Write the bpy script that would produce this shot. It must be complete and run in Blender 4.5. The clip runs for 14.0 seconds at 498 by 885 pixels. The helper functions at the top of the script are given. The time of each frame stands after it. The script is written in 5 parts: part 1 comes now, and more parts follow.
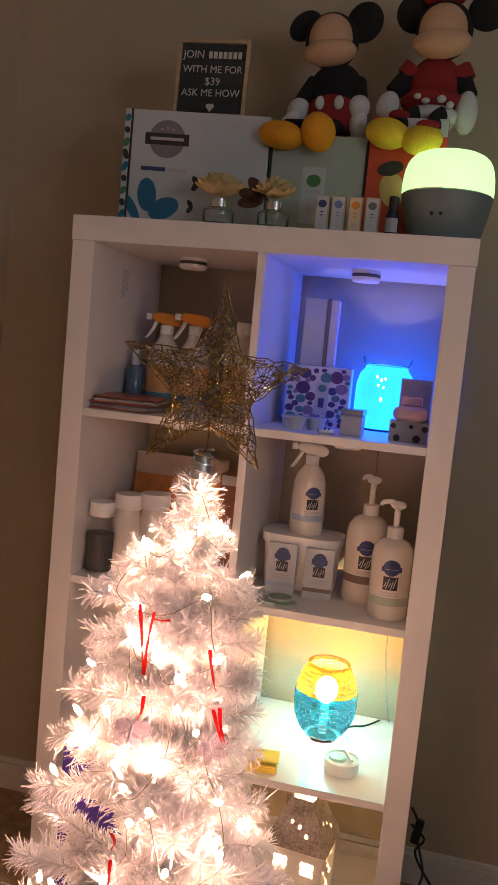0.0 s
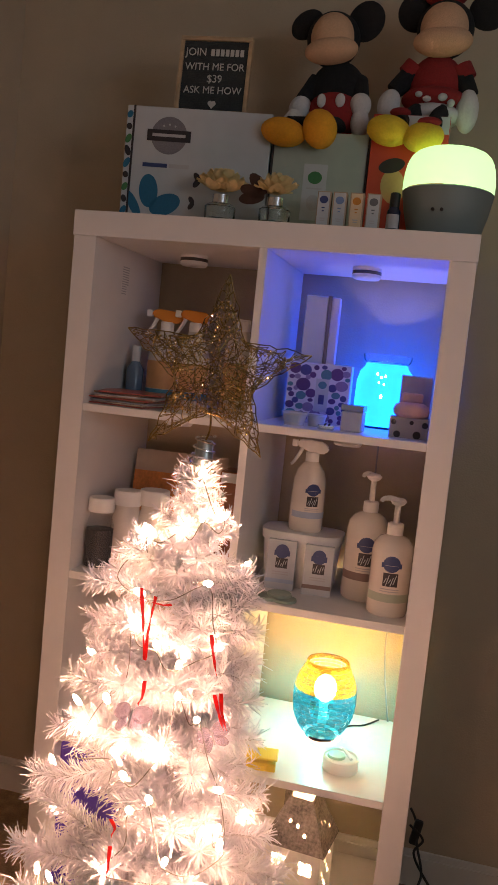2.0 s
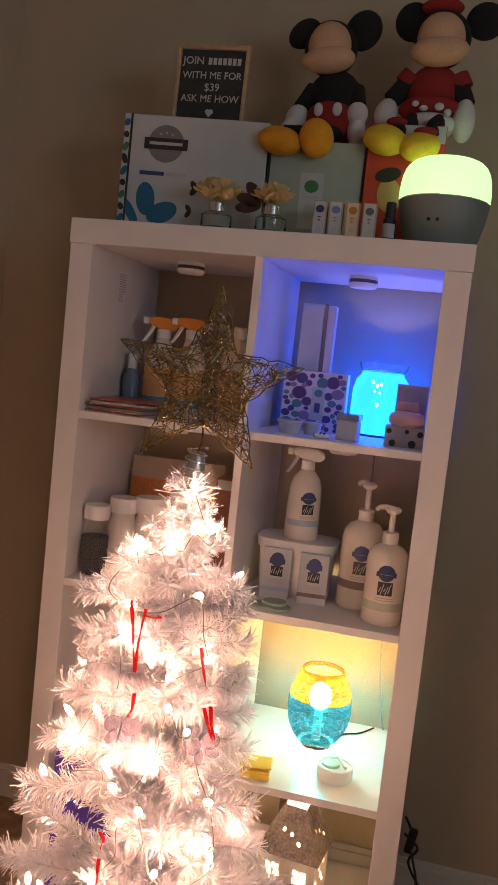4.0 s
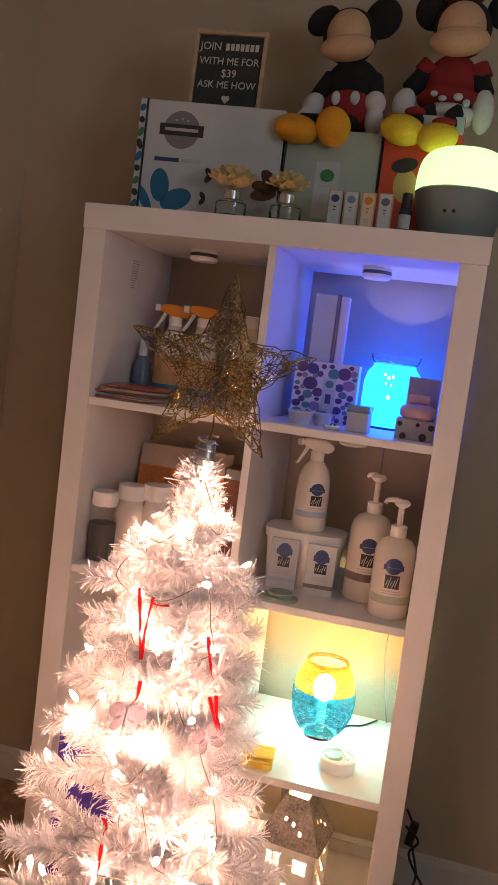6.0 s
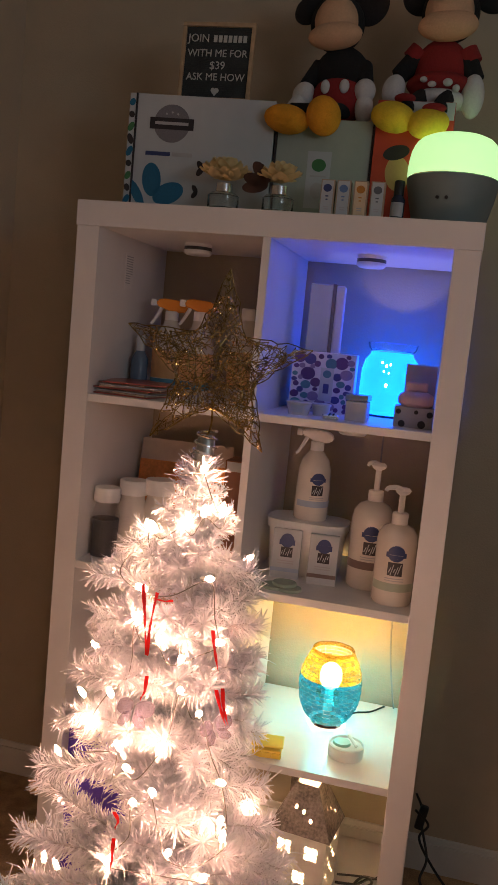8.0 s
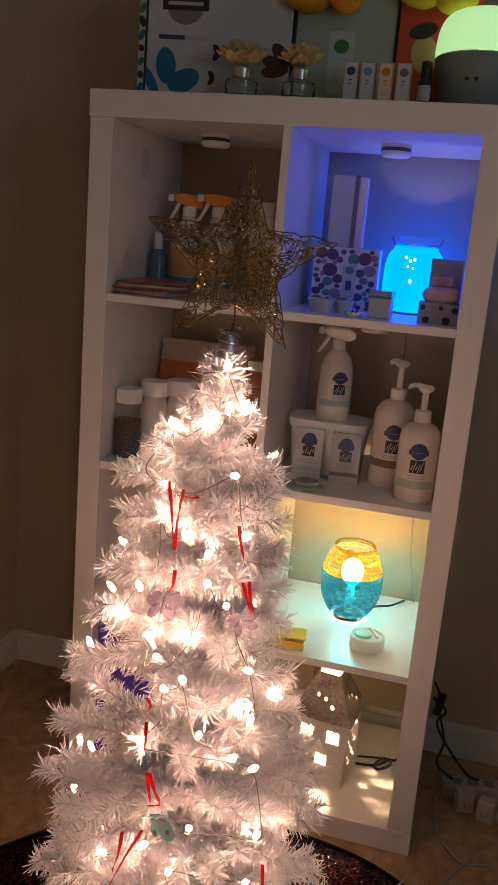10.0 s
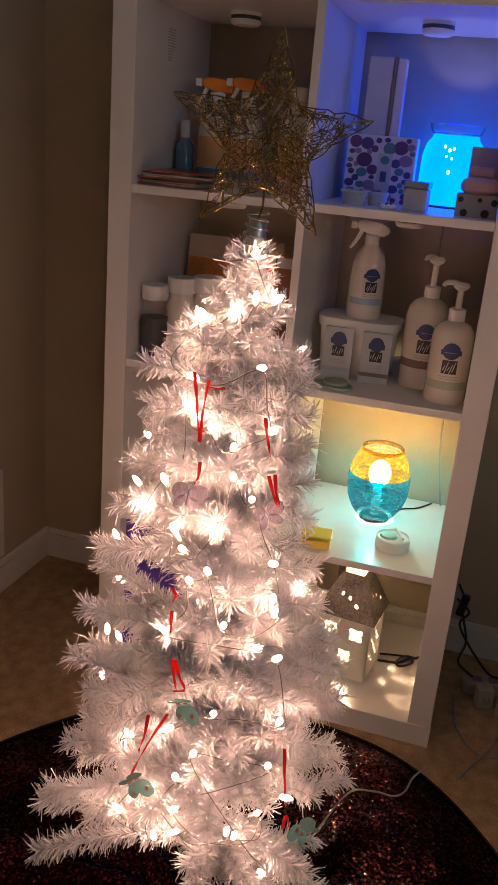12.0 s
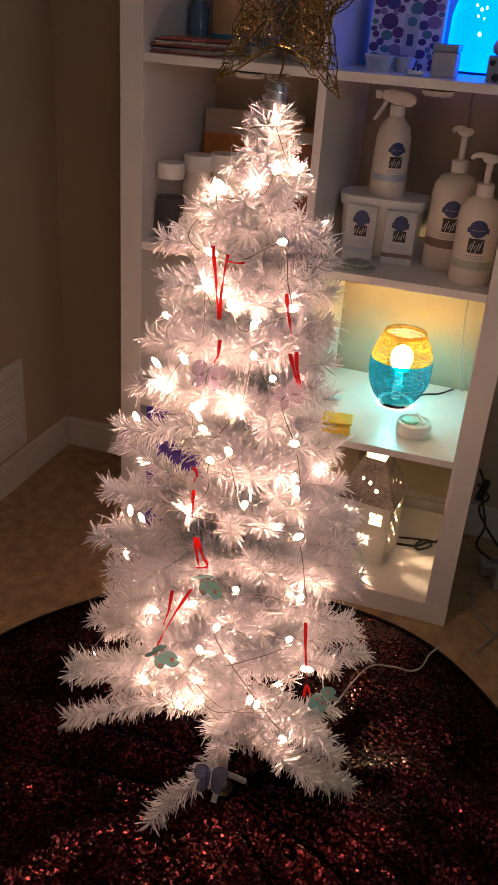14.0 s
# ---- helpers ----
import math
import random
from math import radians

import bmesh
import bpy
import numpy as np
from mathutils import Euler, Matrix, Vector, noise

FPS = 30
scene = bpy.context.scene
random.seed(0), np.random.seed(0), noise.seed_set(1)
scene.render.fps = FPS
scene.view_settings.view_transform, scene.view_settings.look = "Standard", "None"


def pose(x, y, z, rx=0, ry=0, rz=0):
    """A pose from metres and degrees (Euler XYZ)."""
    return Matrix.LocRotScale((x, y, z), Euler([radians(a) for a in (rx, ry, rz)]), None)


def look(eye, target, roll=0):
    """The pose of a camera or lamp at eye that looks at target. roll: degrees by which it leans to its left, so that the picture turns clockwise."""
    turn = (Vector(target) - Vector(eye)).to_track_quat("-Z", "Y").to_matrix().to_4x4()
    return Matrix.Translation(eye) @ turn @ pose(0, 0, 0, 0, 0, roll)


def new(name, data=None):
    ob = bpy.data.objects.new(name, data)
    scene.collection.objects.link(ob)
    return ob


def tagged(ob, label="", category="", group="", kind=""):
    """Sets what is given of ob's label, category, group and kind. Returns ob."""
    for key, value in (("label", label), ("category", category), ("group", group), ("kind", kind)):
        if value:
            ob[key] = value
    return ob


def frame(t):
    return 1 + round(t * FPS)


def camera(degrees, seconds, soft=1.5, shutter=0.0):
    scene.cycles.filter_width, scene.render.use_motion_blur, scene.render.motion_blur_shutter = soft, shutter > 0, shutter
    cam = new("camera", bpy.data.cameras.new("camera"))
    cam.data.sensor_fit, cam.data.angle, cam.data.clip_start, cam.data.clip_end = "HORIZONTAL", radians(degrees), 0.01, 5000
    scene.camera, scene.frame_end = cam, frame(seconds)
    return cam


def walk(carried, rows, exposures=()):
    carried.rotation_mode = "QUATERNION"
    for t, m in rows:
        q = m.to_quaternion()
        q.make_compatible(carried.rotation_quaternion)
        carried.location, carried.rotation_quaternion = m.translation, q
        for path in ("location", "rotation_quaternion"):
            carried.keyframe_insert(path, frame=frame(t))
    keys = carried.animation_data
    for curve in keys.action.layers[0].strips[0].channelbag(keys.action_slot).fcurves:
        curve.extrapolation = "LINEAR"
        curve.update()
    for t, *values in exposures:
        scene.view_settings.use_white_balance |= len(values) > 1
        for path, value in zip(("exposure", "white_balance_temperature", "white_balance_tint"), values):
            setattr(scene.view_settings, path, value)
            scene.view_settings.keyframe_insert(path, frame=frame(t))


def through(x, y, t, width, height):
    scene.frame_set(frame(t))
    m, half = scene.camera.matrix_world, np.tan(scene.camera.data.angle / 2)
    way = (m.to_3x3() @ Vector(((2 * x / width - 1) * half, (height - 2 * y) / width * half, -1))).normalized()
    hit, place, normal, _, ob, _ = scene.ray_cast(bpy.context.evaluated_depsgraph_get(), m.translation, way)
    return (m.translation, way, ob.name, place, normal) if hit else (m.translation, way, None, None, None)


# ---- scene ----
cam = camera(33.0, 14.0, soft=1.1)
PATH = [
    (0, (0.779, -1.583, 1.253), (0.322, 0.352, 1.036), 5.5),
    (0.5, (0.777, -1.582, 1.239), (0.305, 0.35, 1.027), 5.6),
    (1, (0.769, -1.583, 1.241), (0.303, 0.349, 1.023), 5.8),
    (1.5, (0.769, -1.584, 1.237), (0.31, 0.351, 1.024), 5.8),
    (2, (0.776, -1.585, 1.225), (0.323, 0.353, 1.031), 5.8),
    (2.5, (0.781, -1.587, 1.232), (0.334, 0.353, 1.038), 5.8),
    (5, (0.786, -1.58, 1.238), (0.317, 0.355, 1.051), 6.4),
    (5.5, (0.781, -1.59, 1.238), (0.315, 0.344, 1.033), 6.9),
    (6, (0.781, -1.578, 1.236), (0.31, 0.354, 1.022), 7.2),
    (6.5, (0.779, -1.577, 1.241), (0.318, 0.356, 1.014), 6.8),
    (7, (0.784, -1.582, 1.242), (0.322, 0.352, 1.024), 6.0),
    (9.5, (0.781, -1.58, 1.24), (0.315, 0.326, 0.851), 4.8),
    (10, (0.777, -1.579, 1.234), (0.295, 0.304, 0.765), 4.8),
    (10.5, (0.776, -1.577, 1.225), (0.282, 0.291, 0.71), 4.7),
    (11, (0.775, -1.571, 1.217), (0.272, 0.281, 0.651), 4.7),
    (11.5, (0.771, -1.569, 1.217), (0.266, 0.263, 0.594), 4.8),
    (12, (0.776, -1.563, 1.21), (0.264, 0.247, 0.528), 5.0),
    (12.5, (0.773, -1.564, 1.199), (0.275, 0.195, 0.388), 5.0),
    (13, (0.772, -1.558, 1.199), (0.272, 0.18, 0.347), 4.8),
    (13.5, (0.778, -1.56, 1.194), (0.271, 0.154, 0.297), 4.3),
    (14, (0.775, -1.559, 1.19), (0.267, 0.145, 0.274), 4.3),
]
# exposure follows the bright tree as it comes into view
EXPOSURES = [(0, 0.33, 6780, 13), (2.5, 0.33, 6780, 13), (5, 0.32, 6780, 14), (6, 0.52, 6780, 14), (7, 0.14, 6780, 13), (9.5, -0.18, 6500, 8), (10, -0.36, 6450, 8), (11, -0.45, 6400, 8), (14, -0.37, 6200, 7)]
walk(cam, [(t, look(eye, target, roll)) for t, eye, target, roll in PATH], EXPOSURES)

# ---- world and light ----
world = bpy.data.worlds.new("world")
scene.world = world
world.use_nodes = True
world.node_tree.nodes["Background"].inputs[0].default_value = (0.287, 0.39, 0.647, 1)
world.node_tree.nodes["Background"].inputs[1].default_value = 0.05


def lamp(name, kind, where, energy, color, size=0.01, target=None, height=None):
    data = bpy.data.lights.new(name, kind)
    data.energy, data.color = energy, color
    if kind == "AREA":
        data.size = size
        if height:
            data.shape, data.size_y = "RECTANGLE", height
    else:
        data.shadow_soft_size = size
    ob = new(name, data)
    ob.matrix_world = look(where, target) if target else Matrix.Translation(where)
    return ob


# added area light for the cool light from the right; its source is unseen
lamp("unseen_cool_fill", "AREA", (2.44, -2.1, 1.65), 12.5, (0.656, 0.785, 0.923), 1.1, (1.2, -1.75, 3.1), 1.0)
up = lamp("warmer_up_light", "SPOT", (0.630, 0.30, 1.212), 0.40, (0.96, 0.90, 0.92), 0.008, (0.634, 0.312, 1.44))
up.data.spot_size, up.data.spot_blend = radians(86), 0.3

# ---- materials ----


def mat(name, color, rough=0.5, metal=0.0, var=0.1, scale=40.0, bump=0.0, bscale=300.0, glow=None, power=0.0, **more):
    """A plain surface: base colour that wavers at two scales, and a fine relief."""
    m = bpy.data.materials.new(name)
    m.use_nodes = True
    nt = m.node_tree
    b = nt.nodes["Principled BSDF"]
    b.inputs["Roughness"].default_value = rough
    b.inputs["Metallic"].default_value = metal
    tc = nt.nodes.new("ShaderNodeTexCoord")
    if var > 0:
        n1 = nt.nodes.new("ShaderNodeTexNoise")
        n1.inputs["Scale"].default_value = scale
        n1.inputs["Detail"].default_value = 6
        n2 = nt.nodes.new("ShaderNodeTexNoise")
        n2.inputs["Scale"].default_value = scale / 9
        add = nt.nodes.new("ShaderNodeMath")
        add.operation = "ADD"
        ramp = nt.nodes.new("ShaderNodeMapRange")
        ramp.inputs["From Min"].default_value, ramp.inputs["From Max"].default_value = 0.7, 1.3
        ramp.inputs["To Min"].default_value, ramp.inputs["To Max"].default_value = 1 - var, 1 + var
        mul = nt.nodes.new("ShaderNodeVectorMath")
        mul.operation = "SCALE"
        mul.inputs[0].default_value = color
        for n in (n1, n2):
            nt.links.new(tc.outputs["Object"], n.inputs["Vector"])
        nt.links.new(n1.outputs[0], add.inputs[0])
        nt.links.new(n2.outputs[0], add.inputs[1])
        nt.links.new(add.outputs[0], ramp.inputs["Value"])
        nt.links.new(ramp.outputs[0], mul.inputs["Scale"])
        nt.links.new(mul.outputs[0], b.inputs["Base Color"])
    else:
        b.inputs["Base Color"].default_value = (*color, 1)
    if bump > 0:
        n3 = nt.nodes.new("ShaderNodeTexNoise")
        n3.inputs["Scale"].default_value = bscale
        n3.inputs["Detail"].default_value = 4
        bp = nt.nodes.new("ShaderNodeBump")
        bp.inputs["Strength"].default_value = bump
        bp.inputs["Distance"].default_value = 0.004
        nt.links.new(tc.outputs["Object"], n3.inputs["Vector"])
        nt.links.new(n3.outputs[0], bp.inputs["Height"])
        nt.links.new(bp.outputs[0], b.inputs["Normal"])
    if glow:
        b.inputs["Emission Color"].default_value = (*glow, 1)
        b.inputs["Emission Strength"].default_value = power
    for key, value in more.items():
        b.inputs[key.replace("_", " ")].default_value = value
    return m


def sheer(name, color, clear=0.5, tint=None, rough=0.3, chips=False, through=0.5, gloss=0.07):
    """Thin coloured stuff that lets light through: clear, scattering and glossy shares."""
    m = bpy.data.materials.new(name)
    m.use_nodes = True
    nt = m.node_tree
    out = nt.nodes["Material Output"]
    nt.nodes.remove(nt.nodes["Principled BSDF"])
    tr = nt.nodes.new("ShaderNodeBsdfTransparent")
    tl = nt.nodes.new("ShaderNodeBsdfTranslucent")
    df = nt.nodes.new("ShaderNodeBsdfDiffuse")
    gl = nt.nodes.new("ShaderNodeBsdfGlossy")
    gl.inputs["Roughness"].default_value = rough
    gl.inputs["Color"].default_value = (1, 1, 1, 1)
    tr.inputs["Color"].default_value = (*(tint or color), 1)
    tl.inputs["Color"].default_value = (*color, 1)
    df.inputs["Color"].default_value = (*color, 1)
    a, c, d = (nt.nodes.new("ShaderNodeMixShader") for _ in range(3))
    a.inputs[0].default_value = through
    nt.links.new(df.outputs[0], a.inputs[1])
    nt.links.new(tl.outputs[0], a.inputs[2])
    c.inputs[0].default_value = clear
    nt.links.new(a.outputs[0], c.inputs[1])
    nt.links.new(tr.outputs[0], c.inputs[2])
    d.inputs[0].default_value = gloss
    nt.links.new(c.outputs[0], d.inputs[1])
    nt.links.new(gl.outputs[0], d.inputs[2])
    nt.links.new(d.outputs[0], out.inputs[0])
    if chips:  # every chip of glass has its own depth of colour
        ge = nt.nodes.new("ShaderNodeNewGeometry")
        for node, col in ((tr, tint or color), (tl, color), (df, color)):
            mr = nt.nodes.new("ShaderNodeMapRange")
            mr.inputs["To Min"].default_value, mr.inputs["To Max"].default_value = 0.35, 1.0
            sc = nt.nodes.new("ShaderNodeVectorMath")
            sc.operation = "SCALE"
            sc.inputs[0].default_value = col
            nt.links.new(ge.outputs["Random Per Island"], mr.inputs["Value"])
            nt.links.new(mr.outputs[0], sc.inputs["Scale"])
            nt.links.new(sc.outputs[0], node.inputs["Color"])
    return m


WALL = mat("wall_paint", (0.50, 0.415, 0.30), 0.75, var=0.05, scale=12, bump=0.25, bscale=260)
TRIM = mat("trim_paint", (0.72, 0.70, 0.66), 0.4, var=0.04, scale=20)
CEIL = mat("ceiling_paint", (0.75, 0.74, 0.72), 0.85, var=0.04)
FOIL = mat("white_laminate", (0.76, 0.735, 0.72), 0.35, var=0.035, scale=14, bump=0.03, bscale=120)
CARPET = mat("carpet_pile", (0.46, 0.31, 0.17), 0.95, var=0.35, scale=260, bump=1.0, bscale=420)
WHITE = mat("white_plastic", (0.8, 0.79, 0.77), 0.35, var=0.03)
CARD = mat("white_card", (0.50, 0.53, 0.55), 0.5, var=0.05, scale=30)
BLACK = mat("black_plastic", (0.015, 0.015, 0.016), 0.45, var=0.2)
CHROME = mat("brushed_metal", (0.7, 0.7, 0.72), 0.22, 1.0, var=0.05)
# ---- shapes ----


def part(name, bm, material, parent=None, label="", smooth=False):
    """Links a bmesh as one mesh object, under a thing or a part."""
    me = bpy.data.meshes.new(name)
    bm.to_mesh(me)
    bm.free()
    if smooth:
        me.polygons.foreach_set("use_smooth", [True] * len(me.polygons))
        me.set_sharp_from_angle(angle=radians(40))
    for m in material if isinstance(material, (list, tuple)) else [material]:
        me.materials.append(m)
    ob = new(name, me)
    if parent:
        ob.parent = parent
    return tagged(ob, label)


def thing(name, m, label, category, group="", kind=""):
    ob = new(name)
    ob.empty_display_size = 0.05
    ob.matrix_world = m
    return tagged(ob, label, category, group, kind)


def box(x0, x1, y0, y1, z0, z1, bevel=0.0, bm=None, seg=2, index=0):
    bm2 = bmesh.new()
    bmesh.ops.create_cube(bm2, size=1, matrix=Matrix.LocRotScale(((x0 + x1) / 2, (y0 + y1) / 2, (z0 + z1) / 2), None, (x1 - x0, y1 - y0, z1 - z0)))
    if bevel:
        bmesh.ops.bevel(bm2, geom=bm2.edges[:], offset=bevel, segments=seg, affect="EDGES", profile=0.5)
    for f in bm2.faces:
        f.material_index = index
    return merge(bm, bm2)


def merge(bm, bm2, m=None):
    if m:
        bmesh.ops.transform(bm2, matrix=m, verts=bm2.verts)
    if bm is None:
        return bm2
    me = bpy.data.meshes.new("tmp")
    bm2.to_mesh(me)
    bm2.free()
    bm.from_mesh(me)
    bpy.data.meshes.remove(me)
    return bm


def lathe(profile, seg=32, bm=None, index=0, m=None, squash=1.0, a0=0.0, a1=360.0):
    """Turns (radius, height) pairs round z. Radius 0 closes an end."""
    bm2 = bmesh.new()
    full = a1 - a0 >= 360
    n = seg if full else seg + 1
    rings = []
    for r, z in profile:
        if r <= 1e-6:
            rings.append([bm2.verts.new((0, 0, z))])
        else:
            rings.append([bm2.verts.new((r * math.cos(radians(a0 + (a1 - a0) * i / seg)), squash * r * math.sin(radians(a0 + (a1 - a0) * i / seg)), z)) for i in range(n)])
    for p, q in zip(rings, rings[1:]):
        for i in range(seg):
            j = (i + 1) % n
            quad = [p[i % len(p)], p[j % len(p)], q[j % len(q)], q[i % len(q)]]
            quad = list(dict.fromkeys(quad))
            if len(quad) > 2:
                f = bm2.faces.new(quad)
                f.material_index = index
    return merge(bm, bm2, m)


def blob(center, radii, bm=None, index=0, rot=None, seg=20, rings=12):
    bm2 = bmesh.new()
    bmesh.ops.create_uvsphere(bm2, u_segments=seg, v_segments=rings, radius=1)
    for f in bm2.faces:
        f.material_index = index
    m = Matrix.Translation(center) @ (Euler([radians(a) for a in rot]).to_matrix().to_4x4() if rot else Matrix()) @ Matrix.Diagonal((*radii, 1))
    return merge(bm, bm2, m)


def tube(points, radius, bm=None, seg=6, index=0, taper=None):
    """A round bar along points."""
    bm2 = bmesh.new()
    pts = [Vector(p) for p in points]
    rings = []
    side = None
    for i, p in enumerate(pts):
        d = (pts[min(i + 1, len(pts) - 1)] - pts[max(i - 1, 0)]).normalized()
        if side is None:
            side = d.orthogonal().normalized()
        side = (side - d * side.dot(d)).normalized()
        up = d.cross(side)
        r = radius if taper is None else radius + (taper - radius) * i / (len(pts) - 1)
        rings.append([bm2.verts.new(p + r * (math.cos(math.tau * k / seg) * side + math.sin(math.tau * k / seg) * up)) for k in range(seg)])
    for a, b in zip(rings, rings[1:]):
        for k in range(seg):
            f = bm2.faces.new((a[k], a[(k + 1) % seg], b[(k + 1) % seg], b[k]))
            f.material_index = index
    for ring in (rings[0][::-1], rings[-1]):
        f = bm2.faces.new(ring)
        f.material_index = index
    return merge(bm, bm2)


def smooth_line(points, steps=8):
    """A Catmull-Rom curve through points."""
    p = [Vector(q) for q in points]
    p = [2 * p[0] - p[1]] + p + [2 * p[-1] - p[-2]]
    out = []
    for i in range(1, len(p) - 2):
        for k in range(steps):
            t = k / steps
            out.append(0.5 * (2 * p[i] + (p[i + 1] - p[i - 1]) * t + (2 * p[i - 1] - 5 * p[i] + 4 * p[i + 1] - p[i + 2]) * t * t + (3 * p[i] - p[i - 1] - 3 * p[i + 1] + p[i + 2]) * t ** 3))
    return out + [p[-2]]


def disc(r, z=0.0, seg=28, thick=0.0012, index=0, m=None, bm=None):
    return lathe([(0, z + thick), (r, z + thick), (r, z), (0, z)], seg, bm, index, m)


def words(text, size, material, parent, m, name="lettering", align="CENTER"):
    """Writing in the built-in font, as a thin mesh."""
    cu = bpy.data.curves.new(name, "FONT")
    cu.body, cu.size, cu.align_x, cu.align_y, cu.extrude, cu.resolution_u = text, size, align, "CENTER", 0.0008, 3
    tmp = new("tmp", cu)
    bpy.context.view_layer.update()
    me = bpy.data.meshes.new_from_object(tmp.evaluated_get(bpy.context.evaluated_depsgraph_get()))
    bpy.data.objects.remove(tmp)
    bpy.data.curves.remove(cu)
    me.materials.clear()
    me.materials.append(material)
    ob = new(name, me)
    ob.parent = parent
    ob.matrix_local = m
    return ob


FACE = pose(0, 0, 0, 90, 0, 0)  # from lying in xy to standing, seen from -y

# ---- the room ----


def structure(name, bm, material, label):
    return tagged(part(name, bm, material, None, label), category=name.split("_")[0], kind="structure")


structure("floor", box(-0.6, 2.6, -3.3, 0.6, -0.08, 0.0), CARPET, "beige cut-pile carpet floor")
structure("wall_north", box(-0.55, 2.6, 0.422, 0.58, 0, 2.44), WALL, "greige painted wall behind the shelf")
structure("wall_west", box(-0.53, -0.385, -3.2, 0.43, 0, 2.44), WALL, "greige painted side wall with a floor vent")
structure("wall_south", box(-0.55, 2.6, -3.3, -3.15, 0, 2.44), WALL, "plain greige painted wall")
# unseen wall, its opening added around the cool fill light
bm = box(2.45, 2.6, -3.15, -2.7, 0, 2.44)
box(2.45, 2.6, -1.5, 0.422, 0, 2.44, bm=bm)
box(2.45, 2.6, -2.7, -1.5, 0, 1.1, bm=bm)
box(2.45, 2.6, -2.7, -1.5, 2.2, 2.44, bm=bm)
structure("wall_east", bm, WALL, "unseen greige painted wall with an added opening")
structure("ceiling", box(-0.6, 2.6, -3.3, 0.6, 2.44, 2.55), CEIL, "plain white ceiling")


def baseboard(x0, x1, y0, y1, inner):
    bm = box(x0, x1, y0, y1, 0, 0.072)
    if inner == "y":
        box(x0, x1, y0 + 0.005, y1, 0.072, 0.088, 0.002, bm)
    else:
        box(x0, x1 - 0.005, y0, y1, 0.072, 0.088, 0.002, bm)
    structure("baseboard", bm, TRIM, "white painted baseboard")


baseboard(-0.371, 2.45, 0.410, 0.422, "y")
baseboard(-0.385, -0.371, -3.15, 0.43, "x")

# wall register low on the side wall
vent = thing("wall_vent", pose(-0.385, 0, 0), "white metal wall register with narrow slats", "vent")
part("frame", box(0, 0.008, -0.17, 0.2, 0.10, 0.35, 0.003), TRIM, vent)
for i in range(15):
    bm = bmesh.new()
    box(-0.004, 0.004, -0.145, 0.175, -0.0012, 0.0012, bm=bm)
    ob = part("slat", bm, TRIM, vent)
    ob.matrix_local = pose(0.010, 0, 0.125 + i * 0.0143, 0, 35, 0)

# ---- cube shelf ----
SX, SZ, SD = 0.793, 1.49, 0.398
shelf = thing("cube_shelf", pose(0, 0, 0), "white laminate eight-cube shelving unit against the wall", "shelf")
part("top_panel", box(0, SX, 0, SD, 1.44, SZ, 0.0012), FOIL, shelf)
part("bottom_panel", box(0, SX, 0, SD, 0, 0.05, 0.0012), FOIL, shelf)
part("side_panel", box(0.002, 0.05, 0.002, SD, 0.05, 1.44, 0.0012), FOIL, shelf)
part("side_panel", box(0.7425, 0.791, 0.002, SD, 0.05, 1.44, 0.0012), FOIL, shelf)
part("divider", box(0.387, 0.403, 0.003, SD, 0.05, 1.44, 0.0008), FOIL, shelf)
for z in (1.089, 0.738, 0.387):
    for x0, x1 in ((0.05, 0.387), (0.403, 0.7425)):
        part("shelf_board", box(x0, x1, 0.004, SD, z, z + 0.016, 0.0008), FOIL, shelf)

# ---- white tree ----
TX, TY = 0.486, -0.6
rng = np.random.default_rng(7)
# how far the foliage reaches on its two flanks, by height
LEFT_REACH = ([0.10, 0.25, 0.33, 0.40, 0.46, 0.52, 0.58, 0.65, 0.70, 0.75, 0.81, 0.85, 0.91, 0.95, 1.0, 1.03, 1.1], [0.28, 0.27, 0.24, 0.22, 0.20, 0.215, 0.18, 0.195, 0.19, 0.172, 0.148, 0.125, 0.125, 0.125, 0.085, 0.065, 0.02])
RIGHT_REACH = ([0.10, 0.17, 0.31, 0.35, 0.40, 0.45, 0.53, 0.58, 0.63, 0.68, 0.76, 0.84, 0.92, 0.97, 1.03, 1.08, 1.1], [0.244, 0.215, 0.22, 0.206, 0.195, 0.194, 0.183, 0.169, 0.147, 0.133, 0.114, 0.107, 0.104, 0.086, 0.058, 0.03, 0.02])


def reach(z, az=-73.0):
    """The radius of the foliage at a height and a bearing: the flanks differ."""
    w = 0.5 + 0.5 * math.cos(radians(az - 17))
    return float(np.interp(z, *LEFT_REACH)) * (1 - w) + float(np.interp(z, *RIGHT_REACH)) * w


NEEDLE = sheer("white_tinsel", (0.87, 0.85, 0.89), 0.0, rough=0.2, through=0.3, gloss=0.16)
STEM = mat("white_wire", (0.55, 0.53, 0.52), 0.5)


